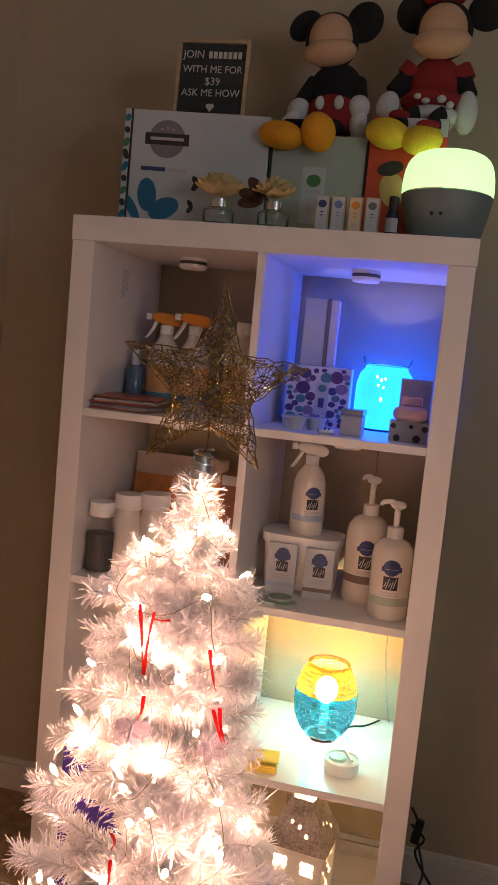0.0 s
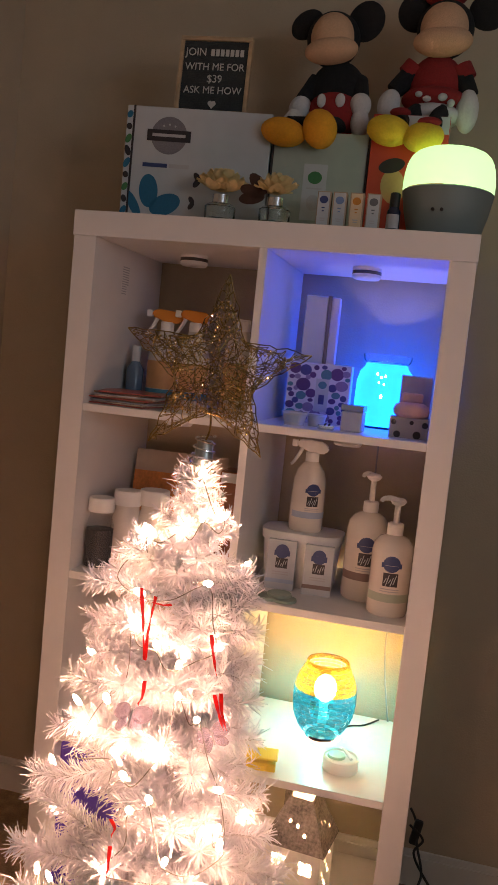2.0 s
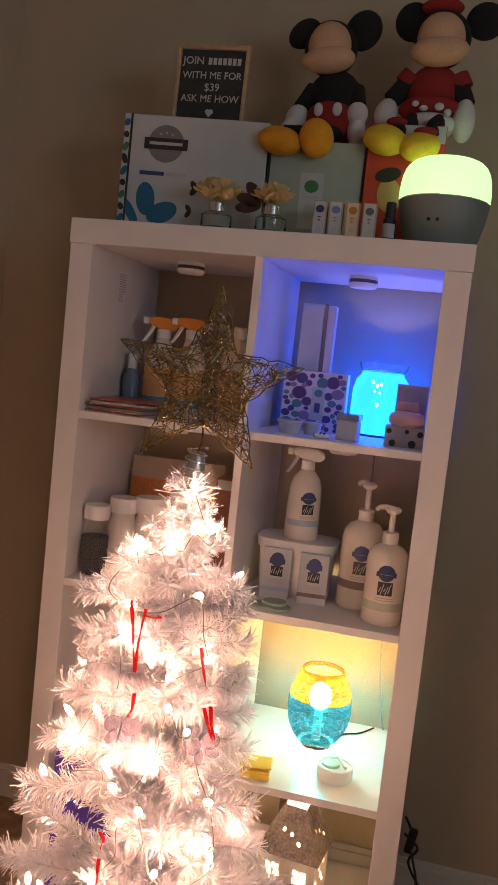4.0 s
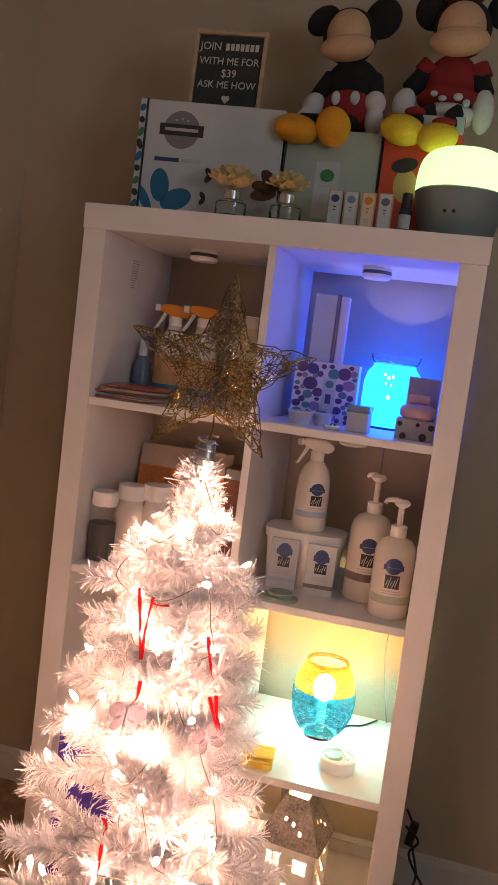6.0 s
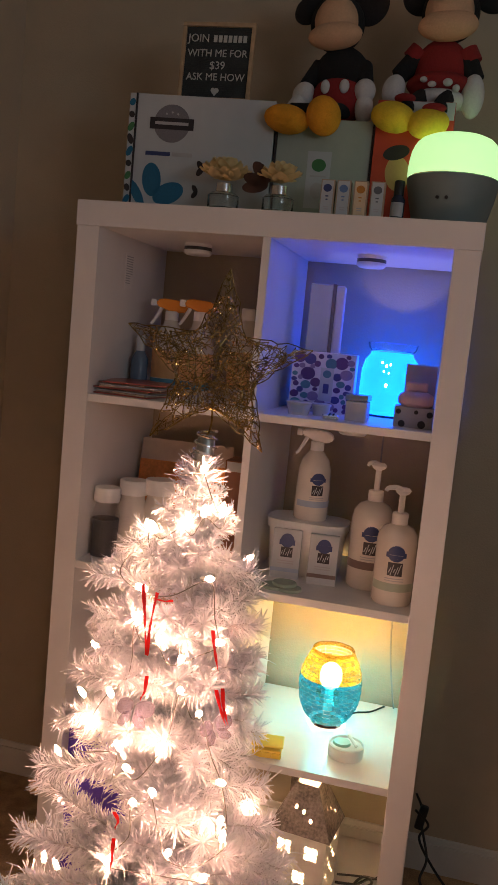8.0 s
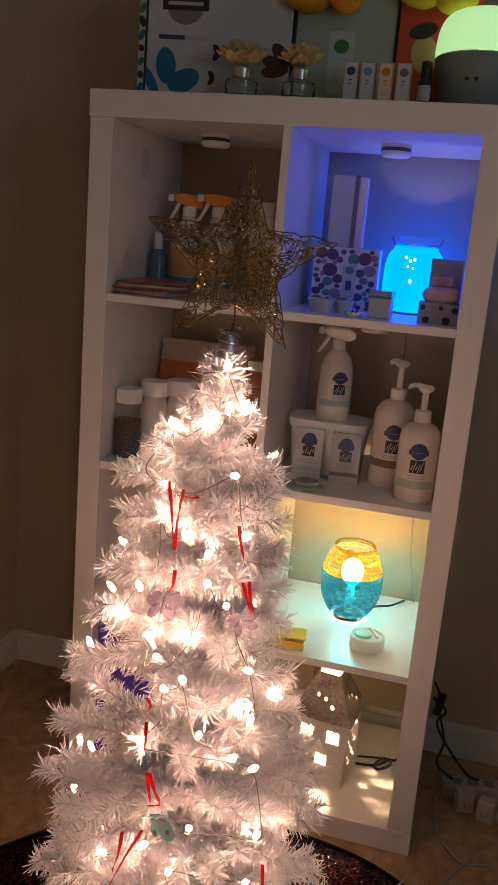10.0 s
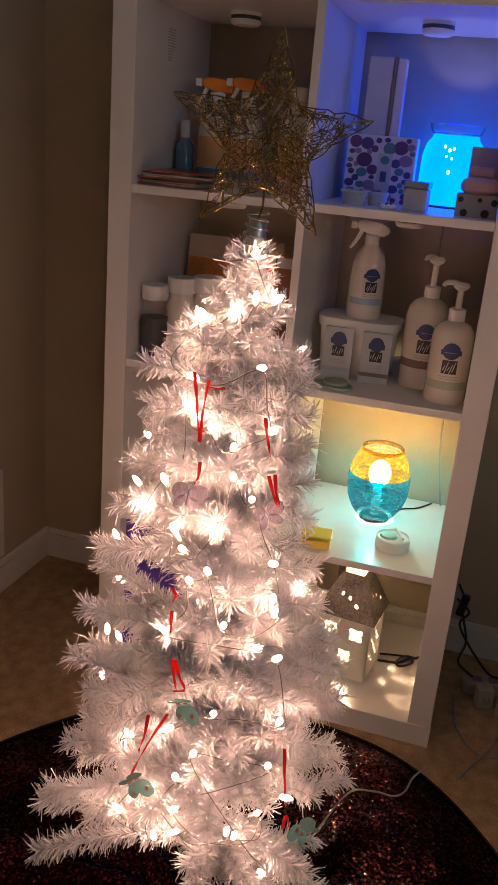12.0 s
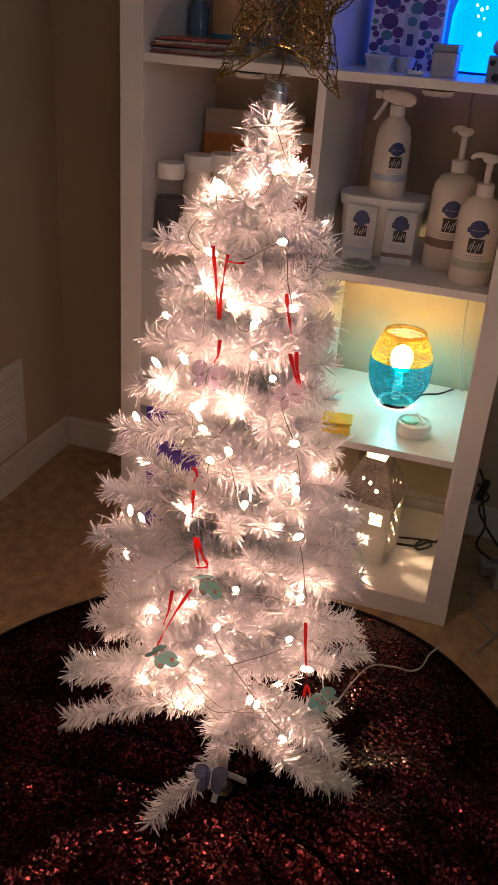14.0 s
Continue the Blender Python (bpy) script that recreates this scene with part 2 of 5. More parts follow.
def brush(points, per_metre, length):
    """Flat needles all round a line, longest in the middle: vertices and faces."""
    pts = np.array([tuple(p) for p in points])
    seg = np.diff(pts, axis=0)
    lens = np.linalg.norm(seg, axis=1)
    total = lens.sum()
    n = int(total * per_metre)
    s = np.sort(rng.random(n)) * total
    k = np.clip(np.searchsorted(np.cumsum(lens), s), 0, len(lens) - 1)
    f = (s - np.concatenate(([0], np.cumsum(lens)[:-1]))[k]) / lens[k]
    base = pts[k] + seg[k] * f[:, None]
    d = seg[k] / lens[k][:, None]
    v = rng.normal(size=(n, 3))
    v -= d * (v * d).sum(1)[:, None]
    v /= np.linalg.norm(v, axis=1)[:, None]
    lean = np.radians(rng.uniform(40, 78, n))[:, None]
    way = np.cos(lean) * d + np.sin(lean) * v
    L = (length * rng.uniform(0.65, 1.1, n))[:, None]
    across = np.cross(way, rng.normal(size=(n, 3)))
    across /= np.linalg.norm(across, axis=1)[:, None]
    w = 0.0009
    bend = rng.normal(size=(n, 3)) * 0.12 * L
    mid = base + way * L * 0.55
    tip = base + way * L + bend
    verts = np.stack([base - across * w * 0.7, base + across * w * 0.7, mid + across * w, mid - across * w, tip + across * w * 0.7, tip - across * w * 0.7], 1).reshape(-1, 3)
    i = np.arange(n)[:, None] * 6
    faces = np.concatenate([i + [0, 1, 2, 3], i + [3, 2, 4, 5]])
    return verts, faces


def branch_mesh(length, twigs, needle=0.027, spread=42):
    """A tinsel branch along +x with side twigs."""
    droop = rng.uniform(-0.06, 0.03)
    main = [Vector((length * t, rng.normal() * 0.004, droop * length * t * t * 4 + 0.0)) for t in (0, 0.25, 0.5, 0.75, 1.0)]
    lines = [main]
    for j in range(twigs):
        t = rng.uniform(0.2, 0.58)
        side = 1 if j % 2 else -1
        a = side * rng.uniform(22, spread)
        tl = length * rng.uniform(0.26, 0.42)
        p = Vector((length * t, 0, droop * length * t * t * 4))
        q = p + Vector((math.cos(radians(a)), math.sin(radians(a)), rng.uniform(-0.2, 0.35))) * tl
        lines.append([p, (p + q) / 2 + Vector((0, 0, 0.004)), q])
    V, F, count = [], [], 0
    for line in lines:
        v, f = brush(line, 4000, needle)
        V.append(v)
        F.append(f + count)
        count += len(v)
    me = bpy.data.meshes.new("branch")
    me.from_pydata(np.concatenate(V).tolist(), [], np.concatenate(F).tolist())
    bm = bmesh.new()
    bm.from_mesh(me)
    for f in bm.faces:
        f.material_index = 0
    for line in lines:
        tube(line, 0.0016, bm, 5, 1)
    bm.to_mesh(me)
    bm.free()
    me.materials.append(NEEDLE)
    me.materials.append(STEM)
    return me


tree = thing("white_tinsel_tree", pose(TX, TY, 0), "small white artificial tinsel tree standing on a sequin skirt", "artificial tree")
part("trunk", lathe([(0, 0.02), (0.009, 0.02), (0.008, 0.6), (0.004, 1.06), (0.003, 1.12), (0, 1.12)], 12), STEM, tree)
bm = None
for k in range(3):
    a = radians(30 + 120 * k)
    bm = tube([(0, 0, 0.05), (0.02 * math.cos(a), 0.02 * math.sin(a), 0.035), (0.04 * math.cos(a), 0.04 * math.sin(a), 0.02)], 0.005, bm, 8)
part("stand", bm, STEM, tree)


def branch(az, z_tip, r_tip, rise, twigs, mesh=None, needle=0.0245, spread=42):
    length = r_tip / math.cos(radians(rise))
    me = mesh or branch_mesh(length, twigs, needle, spread)
    ob = new("branch", me)
    ob.parent = tree
    z0 = z_tip - length * math.sin(radians(rise))
    ob.matrix_local = pose(0, 0, z0) @ pose(0, 0, 0, 0, 0, az) @ pose(0, 0, 0, 0, -rise, 0) @ pose(0, 0, 0, rng.uniform(-25, 25), 0, 0)
    return ob


# tinsel wound round the trunk
v, f = brush([Vector((0, 0, 0.10 + 0.1 * k)) for k in range(9)], 1300, 0.030)
core_me = bpy.data.meshes.new("trunk_tinsel")
core_me.from_pydata(v.tolist(), [], f.tolist())
core_me.materials.append(NEEDLE)
core = new("trunk_tinsel", core_me)
core.parent = tree
v, f = brush([Vector((0, 0, 1.0)), Vector((0, 0, 1.03)), Vector((0, 0, 1.082))], 5200, 0.036)
tip_me = bpy.data.meshes.new("trunk_tinsel")
tip_me.from_pydata(v.tolist(), [], f.tolist())
tip_me.materials.append(NEEDLE)
tip = new("trunk_tinsel", tip_me)
tip.parent = tree

# hollows in the foliage through which the shelf shows
HOLLOWS = [(Vector((-0.034, -0.192, 0.748)), Vector((-0.169, 0.133, 0.558)), 0.062), (Vector((-0.033, -0.230, 0.688)), Vector((-0.167, 0.080, 0.473)), 0.042), (Vector((-0.011, -0.182, 0.749)), Vector((-0.136, 0.147, 0.559)), 0.035)]


def clear_of_hollows(az, z, r, rise):
    """Shortens a branch until it stays out of the hollows."""
    while r > 0.06:
        free = True
        for s in (0.4, 0.6, 0.8, 1.0):
            p = Vector((r * s * math.cos(radians(az)), r * s * math.sin(radians(az)), z - r * (1 - s) * math.tan(radians(rise))))
            for a, b, w in HOLLOWS:
                t = min(1, max(0, (p - a).dot(b - a) / (b - a).length_squared))
                free = free and (p - a.lerp(b, t)).length > w
        if free:
            break
        r -= 0.012
    return r


def tier_rise(z):
    return float(np.interp(z, [0.1, 0.4, 0.8, 1.0, 1.1], [0, 8, 16, 28, 50]))


# fingers of the one flank: bearing, height and radius of the tip, rise
LEFT_FINGERS = [(205, 1.005, 0.078, 30), (190, 0.97, 0.098, 26), (199, 0.953, 0.127, 18), (208, 0.911, 0.124, 12), (192, 0.88, 0.112, 18), (200, 0.846, 0.118, 10), (196, 0.813, 0.146, 18), (210, 0.775, 0.142, 10), (197, 0.747, 0.160, 8)]
LEFT_FINGERS += [(201, 0.700, 0.182, 2), (192, 0.690, 0.180, 4), (196, 0.640, 0.190, 24), (206, 0.622, 0.186, 26), (194, 0.584, 0.172, 22), (203, 0.550, 0.156, 18), (197, 0.515, 0.214, 20), (208, 0.497, 0.185, 17), (196, 0.455, 0.187, 10), (204, 0.440, 0.190, 8)]
LEFT_FINGERS += [(198, 0.397, 0.216, 6), (206, 0.372, 0.200, 6), (193, 0.346, 0.200, 8), (199, 0.329, 0.236, 16), (197, 0.246, 0.263, 3), (200, 0.159, 0.268, -14)]
RIGHT_FINGERS = [(20, 1.026, 0.056, 34), (10, 0.971, 0.082, 26), (24, 0.945, 0.090, 22), (16, 0.920, 0.102, 20), (8, 0.884, 0.106, 14), (22, 0.860, 0.104, 12), (15, 0.835, 0.106, 12), (19, 0.797, 0.110, 10), (12, 0.757, 0.114, 10), (20, 0.715, 0.106, 8), (15, 0.683, 0.130, 12), (20, 0.628, 0.145, 12)]
RIGHT_FINGERS += [(13, 0.600, 0.158, 8), (18, 0.560, 0.174, 10), (10, 0.534, 0.180, 8), (20, 0.496, 0.186, 8), (14, 0.447, 0.192, 6), (22, 0.420, 0.190, 4), (14, 0.395, 0.190, 4), (20, 0.354, 0.203, 4), (12, 0.312, 0.217, 4), (-12, 0.255, 0.190, 0), (2, 0.190, 0.205, -6), (12, 0.105, 0.236, -10)]
for az, z, r, rise in LEFT_FINGERS + RIGHT_FINGERS:
    low = az > 90 and z < 0.34
    branch(az, z, r - 0.013, rise, 0 if low else 1, needle=0.026 if low else 0.0245 if z < 0.9 else 0.021)
# the tiers that face the room
for i in range(9):
    z_tier = 0.985 - 0.0735 * i
    for k in range(6):
        az = -146 + 26 * k + 13 * (i % 2) + rng.uniform(-6, 6)
        z = z_tier + rng.uniform(-0.012, 0.012)
        r = reach(z, az) * rng.uniform(0.70, 0.94) - 0.014
        rise = tier_rise(z) + rng.uniform(-7, 7)
        r = clear_of_hollows(az, z, r, rise)
        branch(az, z, r, rise, 3 if r > 0.08 else 2, needle=0.0235 if z < 0.9 else 0.020, spread=58)
# the half that faces the shelf
spare = [branch_mesh(length, 3) for length in (0.09, 0.12, 0.15, 0.18, 0.21, 0.24)]
for i in range(44):
    z = 0.16 + 0.82 * (i + 0.5) / 44
    az = 32 + (i * 137.5) % 156
    r = clear_of_hollows(az, z, reach(z, az) * rng.uniform(0.82, 0.97) - 0.014, tier_rise(z))
    branch(az, z, r, tier_rise(z), 3, mesh=min(spare, key=lambda m_: abs(max(v_.co.x for v_ in m_.vertices) - r - 0.014)))
# short twigs at the tip, and two low ones over the skirt
for i in range(13):
    branch(i * 137.5, 1.012 + 0.006 * i, 0.046 - 0.0022 * i, 34 + 2 * i, 0, needle=0.019 - 0.0005 * i)
branch(240, 0.055, 0.15, -16, 0, needle=0.026)
branch(285, 0.21, 0.10, -6, 1)
branch(318, 0.22, 0.13, -4, 2)
branch(345, 0.17, 0.17, -6, 1)


# ---- string lights in the tree ----
BULB = mat("lit_bulb", (1, 0.9, 0.75), 0.3, var=0, glow=(1.09, 0.60, 0.40), power=182.0)
SOCKET = mat("clear_socket_plastic", (0.50, 0.49, 0.45), 0.35, var=0.1)
CORDL = mat("pale_light_wire", (0.26, 0.25, 0.22), 0.45, var=0.1)
lights = thing("string_lights", pose(TX, TY, 0.05), "warm white mini lights on a thin wire wound round the tree", "string lights")
# bearing, height and distance from the trunk of every light, on both sides of the tree
ROOMWARD = [(-65, 1.083, 0.042), (-26, 1.03, 0.062), (-60, 1.03, 0.062), (-90, 1.016, 0.066), (-138, 1.001, 0.072), (-163, 0.971, 0.083), (-119, 0.937, 0.092), (-55, 0.96, 0.086), (-46, 0.885, 0.098), (-75, 0.865, 0.104), (-93, 0.883, 0.103), (-117, 0.896, 0.1)]
ROOMWARD += [(-126, 0.807, 0.123), (-143, 0.756, 0.13), (-109, 0.754, 0.13), (-101, 0.736, 0.132), (-83, 0.762, 0.129), (-73, 0.836, 0.115), (-58, 0.808, 0.118), (-43, 0.725, 0.129), (-42, 0.676, 0.138), (-41, 0.657, 0.143), (-72, 0.65, 0.146), (-83, 0.715, 0.134), (-94, 0.699, 0.136)]
# the low ones towards the end are added to brighten the lower foliage
ROOMWARD += [(-103, 0.632, 0.152), (-53, 0.622, 0.15), (-42, 0.602, 0.155), (-36, 0.503, 0.160), (-73, 0.535, 0.162), (-94, 0.504, 0.163), (-142, 0.41, 0.14), (-150, 0.43, 0.12), (-150, 0.262, 0.15), (-142, 0.215, 0.1), (-89, 0.433, 0.171), (-75, 0.375, 0.12), (-110, 0.30, 0.09), (-45, 0.275, 0.11), (-20, 0.30, 0.11), (-60, 0.33, 0.15), (-100, 0.375, 0.16), (-132, 0.33, 0.11), (-42, 0.445, 0.165), (-82, 0.475, 0.17), (-22, 0.21, 0.13), (-125, 0.235, 0.07), (-32, 0.388, 0.170)]
# unseen lights added behind the foliage, mainly to brighten the side wall
SHELFWARD_FILL = [(176, 0.28, 0.24), (168, 0.40, 0.22), (174, 0.50, 0.20), (166, 0.58, 0.19), (175, 0.66, 0.185), (165, 0.74, 0.17), (172, 0.82, 0.14), (174, 0.92, 0.12), (158, 0.33, 0.23), (160, 0.46, 0.21), (15, 0.45, 0.13), (30, 0.62, 0.12), (24, 0.76, 0.08), (20, 0.33, 0.12)]
# more unseen ones, added to brighten the shelf cubes
SHELFWARD_FILL += [(60, 0.95, 0.115), (100, 0.90, 0.135), (140, 0.95, 0.125), (80, 0.80, 0.165), (120, 0.70, 0.19), (75, 0.55, 0.19)]
SHELFWARD_FILL += [(40 + 67 * k % 130, 0.3 + 0.06 * k, 0.13 - 0.006 * k) for k in range(11)]


def beside_trunk(az, z, r):
    return Vector((r * math.cos(radians(az)), r * math.sin(radians(az)), z - 0.05))


bulb_bm = lathe([(0, 0.018), (0.0018, 0.016), (0.0036, 0.011), (0.0036, 0.005), (0.0024, 0.0)], 8)
bulb_me = bpy.data.meshes.new("bulb")
bulb_bm.to_mesh(bulb_me)
bulb_bm.free()
bulb_me.materials.append(BULB)
socket_bm = lathe([(0, 0.002), (0.0032, 0.001), (0.0034, -0.012), (0.002, -0.016), (0, -0.016)], 8)
socket_me = bpy.data.meshes.new("socket")
socket_bm.to_mesh(socket_me)
socket_bm.free()
socket_me.materials.append(SOCKET)
for az, z, r in ROOMWARD + SHELFWARD_FILL:
    ob = new("bulb", bulb_me)
    ob.parent = lights
    ob.matrix_local = Matrix.Translation(beside_trunk(az, z, r - (0.022 if az < 0 else 0.02))) @ pose(0, 0, 0, 0, 0, az + rng.uniform(-30, 30)) @ pose(0, 0, 0, 0, 55 + rng.uniform(-45, 30), 0)
    sk = new("socket", socket_me)
    sk.parent = ob
line = []
for a, b in zip(ROOMWARD, ROOMWARD[1:]):
    line.append(beside_trunk(a[0], a[1], a[2] - 0.012))
    line.append(beside_trunk((a[0] + b[0]) / 2, (a[1] + b[1]) / 2 - rng.uniform(0.0, 0.02), (a[2] + b[2]) / 2 * rng.uniform(0.7, 1.08)))
part("wire", tube(smooth_line(line, 6), 0.0007, None, 5), CORDL, lights)
top = [Vector((0.020 * math.cos(a) * (1.6 - 0.1 * a) * (1 + 0.1 * math.sin(3 * a)), 0.020 * (1.6 - 0.1 * a) * math.sin(a), 1.055 + 0.0045 * a - 0.05)) for a in np.linspace(0, 11, 70)]
part("wire", tube(top, 0.0011, None, 5), CORDL, lights)

# ---- sequin tree skirt ----


def sequins():
    m = bpy.data.materials.new("burgundy_sequins")
    m.use_nodes = True
    nt = m.node_tree
    b = nt.nodes["Principled BSDF"]
    tc = nt.nodes.new("ShaderNodeTexCoord")
    vo = nt.nodes.new("ShaderNodeTexVoronoi")
    vo.inputs["Scale"].default_value = 230
    nt.links.new(tc.outputs["Object"], vo.inputs["Vector"])
    sub = nt.nodes.new("ShaderNodeVectorMath")
    sub.operation = "SUBTRACT"
    sub.inputs[1].default_value = (0.5, 0.5, 0.5)
    nt.links.new(vo.outputs["Color"], sub.inputs[0])
    sc = nt.nodes.new("ShaderNodeVectorMath")
    sc.operation = "SCALE"
    sc.inputs["Scale"].default_value = 0.55
    nt.links.new(sub.outputs[0], sc.inputs[0])
    ge = nt.nodes.new("ShaderNodeNewGeometry")
    ad = nt.nodes.new("ShaderNodeVectorMath")
    nt.links.new(ge.outputs["Normal"], ad.inputs[0])
    nt.links.new(sc.outputs[0], ad.inputs[1])
    no = nt.nodes.new("ShaderNodeVectorMath")
    no.operation = "NORMALIZE"
    nt.links.new(ad.outputs[0], no.inputs[0])
    nt.links.new(no.outputs[0], b.inputs["Normal"])
    # patches of sheen put into the base colour by coarse noise
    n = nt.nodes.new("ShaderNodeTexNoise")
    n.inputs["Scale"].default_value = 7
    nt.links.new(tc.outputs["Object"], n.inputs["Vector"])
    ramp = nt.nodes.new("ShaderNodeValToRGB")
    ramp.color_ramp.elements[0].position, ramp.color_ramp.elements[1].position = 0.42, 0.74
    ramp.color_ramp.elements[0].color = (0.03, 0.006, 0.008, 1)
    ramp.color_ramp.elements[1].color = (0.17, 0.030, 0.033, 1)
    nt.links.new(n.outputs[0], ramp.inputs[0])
    # sparkle put into the colour: a few sequins far brighter than the rest
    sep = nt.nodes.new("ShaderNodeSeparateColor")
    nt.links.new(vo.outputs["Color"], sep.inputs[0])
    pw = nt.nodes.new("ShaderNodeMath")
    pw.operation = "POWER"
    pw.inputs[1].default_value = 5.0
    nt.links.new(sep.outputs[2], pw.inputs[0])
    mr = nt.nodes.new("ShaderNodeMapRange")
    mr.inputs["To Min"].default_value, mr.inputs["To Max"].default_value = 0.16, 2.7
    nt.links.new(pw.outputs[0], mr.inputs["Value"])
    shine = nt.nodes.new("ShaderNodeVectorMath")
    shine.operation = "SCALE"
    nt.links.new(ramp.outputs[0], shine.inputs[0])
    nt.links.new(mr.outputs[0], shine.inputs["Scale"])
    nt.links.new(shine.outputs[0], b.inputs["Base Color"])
    b.inputs["Metallic"].default_value, b.inputs["Roughness"].default_value = 0.9, 0.17
    return m


bm = bmesh.new()
NR, NA, SR = 40, 200, 0.588
rings = []
for i in range(NR + 1):
    r = 0.02 + (SR - 0.02) * i / NR
    ring = []
    for k in range(NA):
        a = math.tau * k / NA
        fold = 0.5 + 0.5 * math.sin(15 * a + 2.2 * math.sin(3 * a) + 5 * noise.noise((math.cos(a), math.sin(a), r * 3)))
        h = 0.003 + 0.042 * fold ** 1.8 * math.sin(math.pi * min(1, r / SR)) * (0.5 + noise.noise((4 * r * math.cos(a), 4 * r * math.sin(a), 3)) * 0.9) + 0.012 * max(0, 1 - r / 0.16)
        rr = r * (1 + 0.012 * math.sin(7 * a) * i / NR)
        ring.append(bm.verts.new((rr * math.cos(a), rr * math.sin(a), max(0.002, h) if i < NR else 0.002)))
    rings.append(ring)
for p, q in zip(rings, rings[1:]):
    for k in range(NA):
        bm.faces.new((p[k], p[(k + 1) % NA], q[(k + 1) % NA], q[k]))
skirt_thing = thing("tree_skirt", pose(TX, TY, 0.001), "round dark burgundy sequin tree skirt spread on the carpet", "tree skirt")
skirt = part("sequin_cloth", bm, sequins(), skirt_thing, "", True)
part("hem", tube([(0.587 * (1 + 0.012 * math.sin(7 * a)) * math.cos(a), 0.587 * (1 + 0.012 * math.sin(7 * a)) * math.sin(a), 0.003) for a in np.linspace(0, math.tau, 160)], 0.0025, None, 6), mat("black_hem", (0.010, 0.006, 0.008), 0.9), skirt_thing, "black stitched hem")
so = skirt.modifiers.new("thick", "SOLIDIFY")
so.thickness, so.offset = 0.0015, 1

# ---- gold wire star ----
GOLD = mat("gold_glitter_wire", (0.24, 0.165, 0.055), 0.3, 0.9, var=0.7, scale=900)
GLINT = mat("gold_glitter_flake", (0.85, 0.66, 0.28), 0.15, 1.0, var=0)
star = thing("star_topper", pose(0.496, TY, 1.207, 0, 0, 16) @ pose(0, 0, 0, 0, 3, 0), "gold glitter wire star topper on the tree's tip", "tree topper")


def star_point(k, r, y):
    a = math.pi / 2 + math.pi * k / 5
    return Vector((r * math.cos(a), y, r * math.sin(a)))


RO, RI, DEPTH = 0.118, 0.050, 0.026
rim = [star_point(k, RO if k % 2 == 0 else RI, 0) for k in range(10)]
for k in range(10):
    part("rim_wire", tube([rim[k].lerp(rim[(k + 1) % 10], u) + Vector(rng.normal(size=3)) * 0.0016 * (0 < u < 1) for u in np.linspace(0, 1, 9)], 0.0008, None, 5), GOLD, star)
bm = None
flakes = bmesh.new()
for sgn in (-1, 1):
    hub = Vector((0, sgn * DEPTH, 0))
    for k in range(10):
        a, b = rim[k], rim[(k + 1) % 10]
        if k % 2 == 0:
            bm = tube([a.lerp(hub, u) + Vector(rng.normal(size=3)) * 0.0018 * (0 < u < 1) for u in np.linspace(0, 1, 9)], 0.0006, bm, 4)
        for j in range(12):
            u, v = sorted(rng.random(2))
            p = hub * u + a * (v - u) + b * (1 - v)
            pts = [p]
            d = Vector(rng.normal(size=3)) * 0.008
            for s in range(5):
                d = d * 0.5 + Vector(rng.normal(size=3)) * 0.010
                u2 = rng.random()
                q = pts[-1] + d
                q.y = max(-DEPTH, min(DEPTH, q.y))
                rr = math.hypot(q.x, q.z)
                lim = RI + (RO - RI) * 0.5 * abs(math.cos(2.5 * (math.atan2(q.z, q.x) - math.pi / 2))) ** 4
                if rr > lim:
                    q.x, q.z = q.x * lim / rr, q.z * lim / rr
                pts.append(q)
                if rng.random() < 0.85:
                    blob(q, (0.0013, 0.0013, 0.0013), flakes, 0, None, 5, 3)
            bm = tube(pts, 0.00055, bm, 3)
        # loops in the arms
        for j in range(6):
            t = 0.12 + 0.8 * j / 6
            tip, base = (a, b) if k % 2 == 0 else (b, a)
            p = tip.lerp(base, t)
            q = tip.lerp(hub, t)
            w = (p - q) * 0.5
            bm = tube(smooth_line([p, (p + q) / 2 + Vector(rng.normal(size=3)) * 0.003, q], 3), 0.0006, bm, 3)
part("wire_mesh", bm, GOLD, star)
tagged(part("glitter", flakes, GLINT, star), kind="stuff")
part("socket", lathe([(0, -0.124), (0.0130, -0.124), (0.0100, -0.086), (0.0085, -0.084), (0, -0.084)], 20), mat("dull_grey_tin", (0.45, 0.46, 0.44), 0.35, 0.8, var=0.25, scale=120), star, "dull grey tin socket", True)
part("holder", tube(smooth_line([(0, 0, -0.04), (0.003, 0, -0.07), (-0.002, 0, -0.09), (-0.006, 0, -0.10)], 5), 0.0013, None, 6), GOLD, star)
part("coil", tube([((0.0112 + 0.0002 * a) * math.cos(a), (0.0112 + 0.0002 * a) * math.sin(a), -0.078 - a * 0.0016) for a in np.linspace(0, 26, 120)], 0.0014, None, 5), CHROME, star)

# ---- mosaic lamp ----


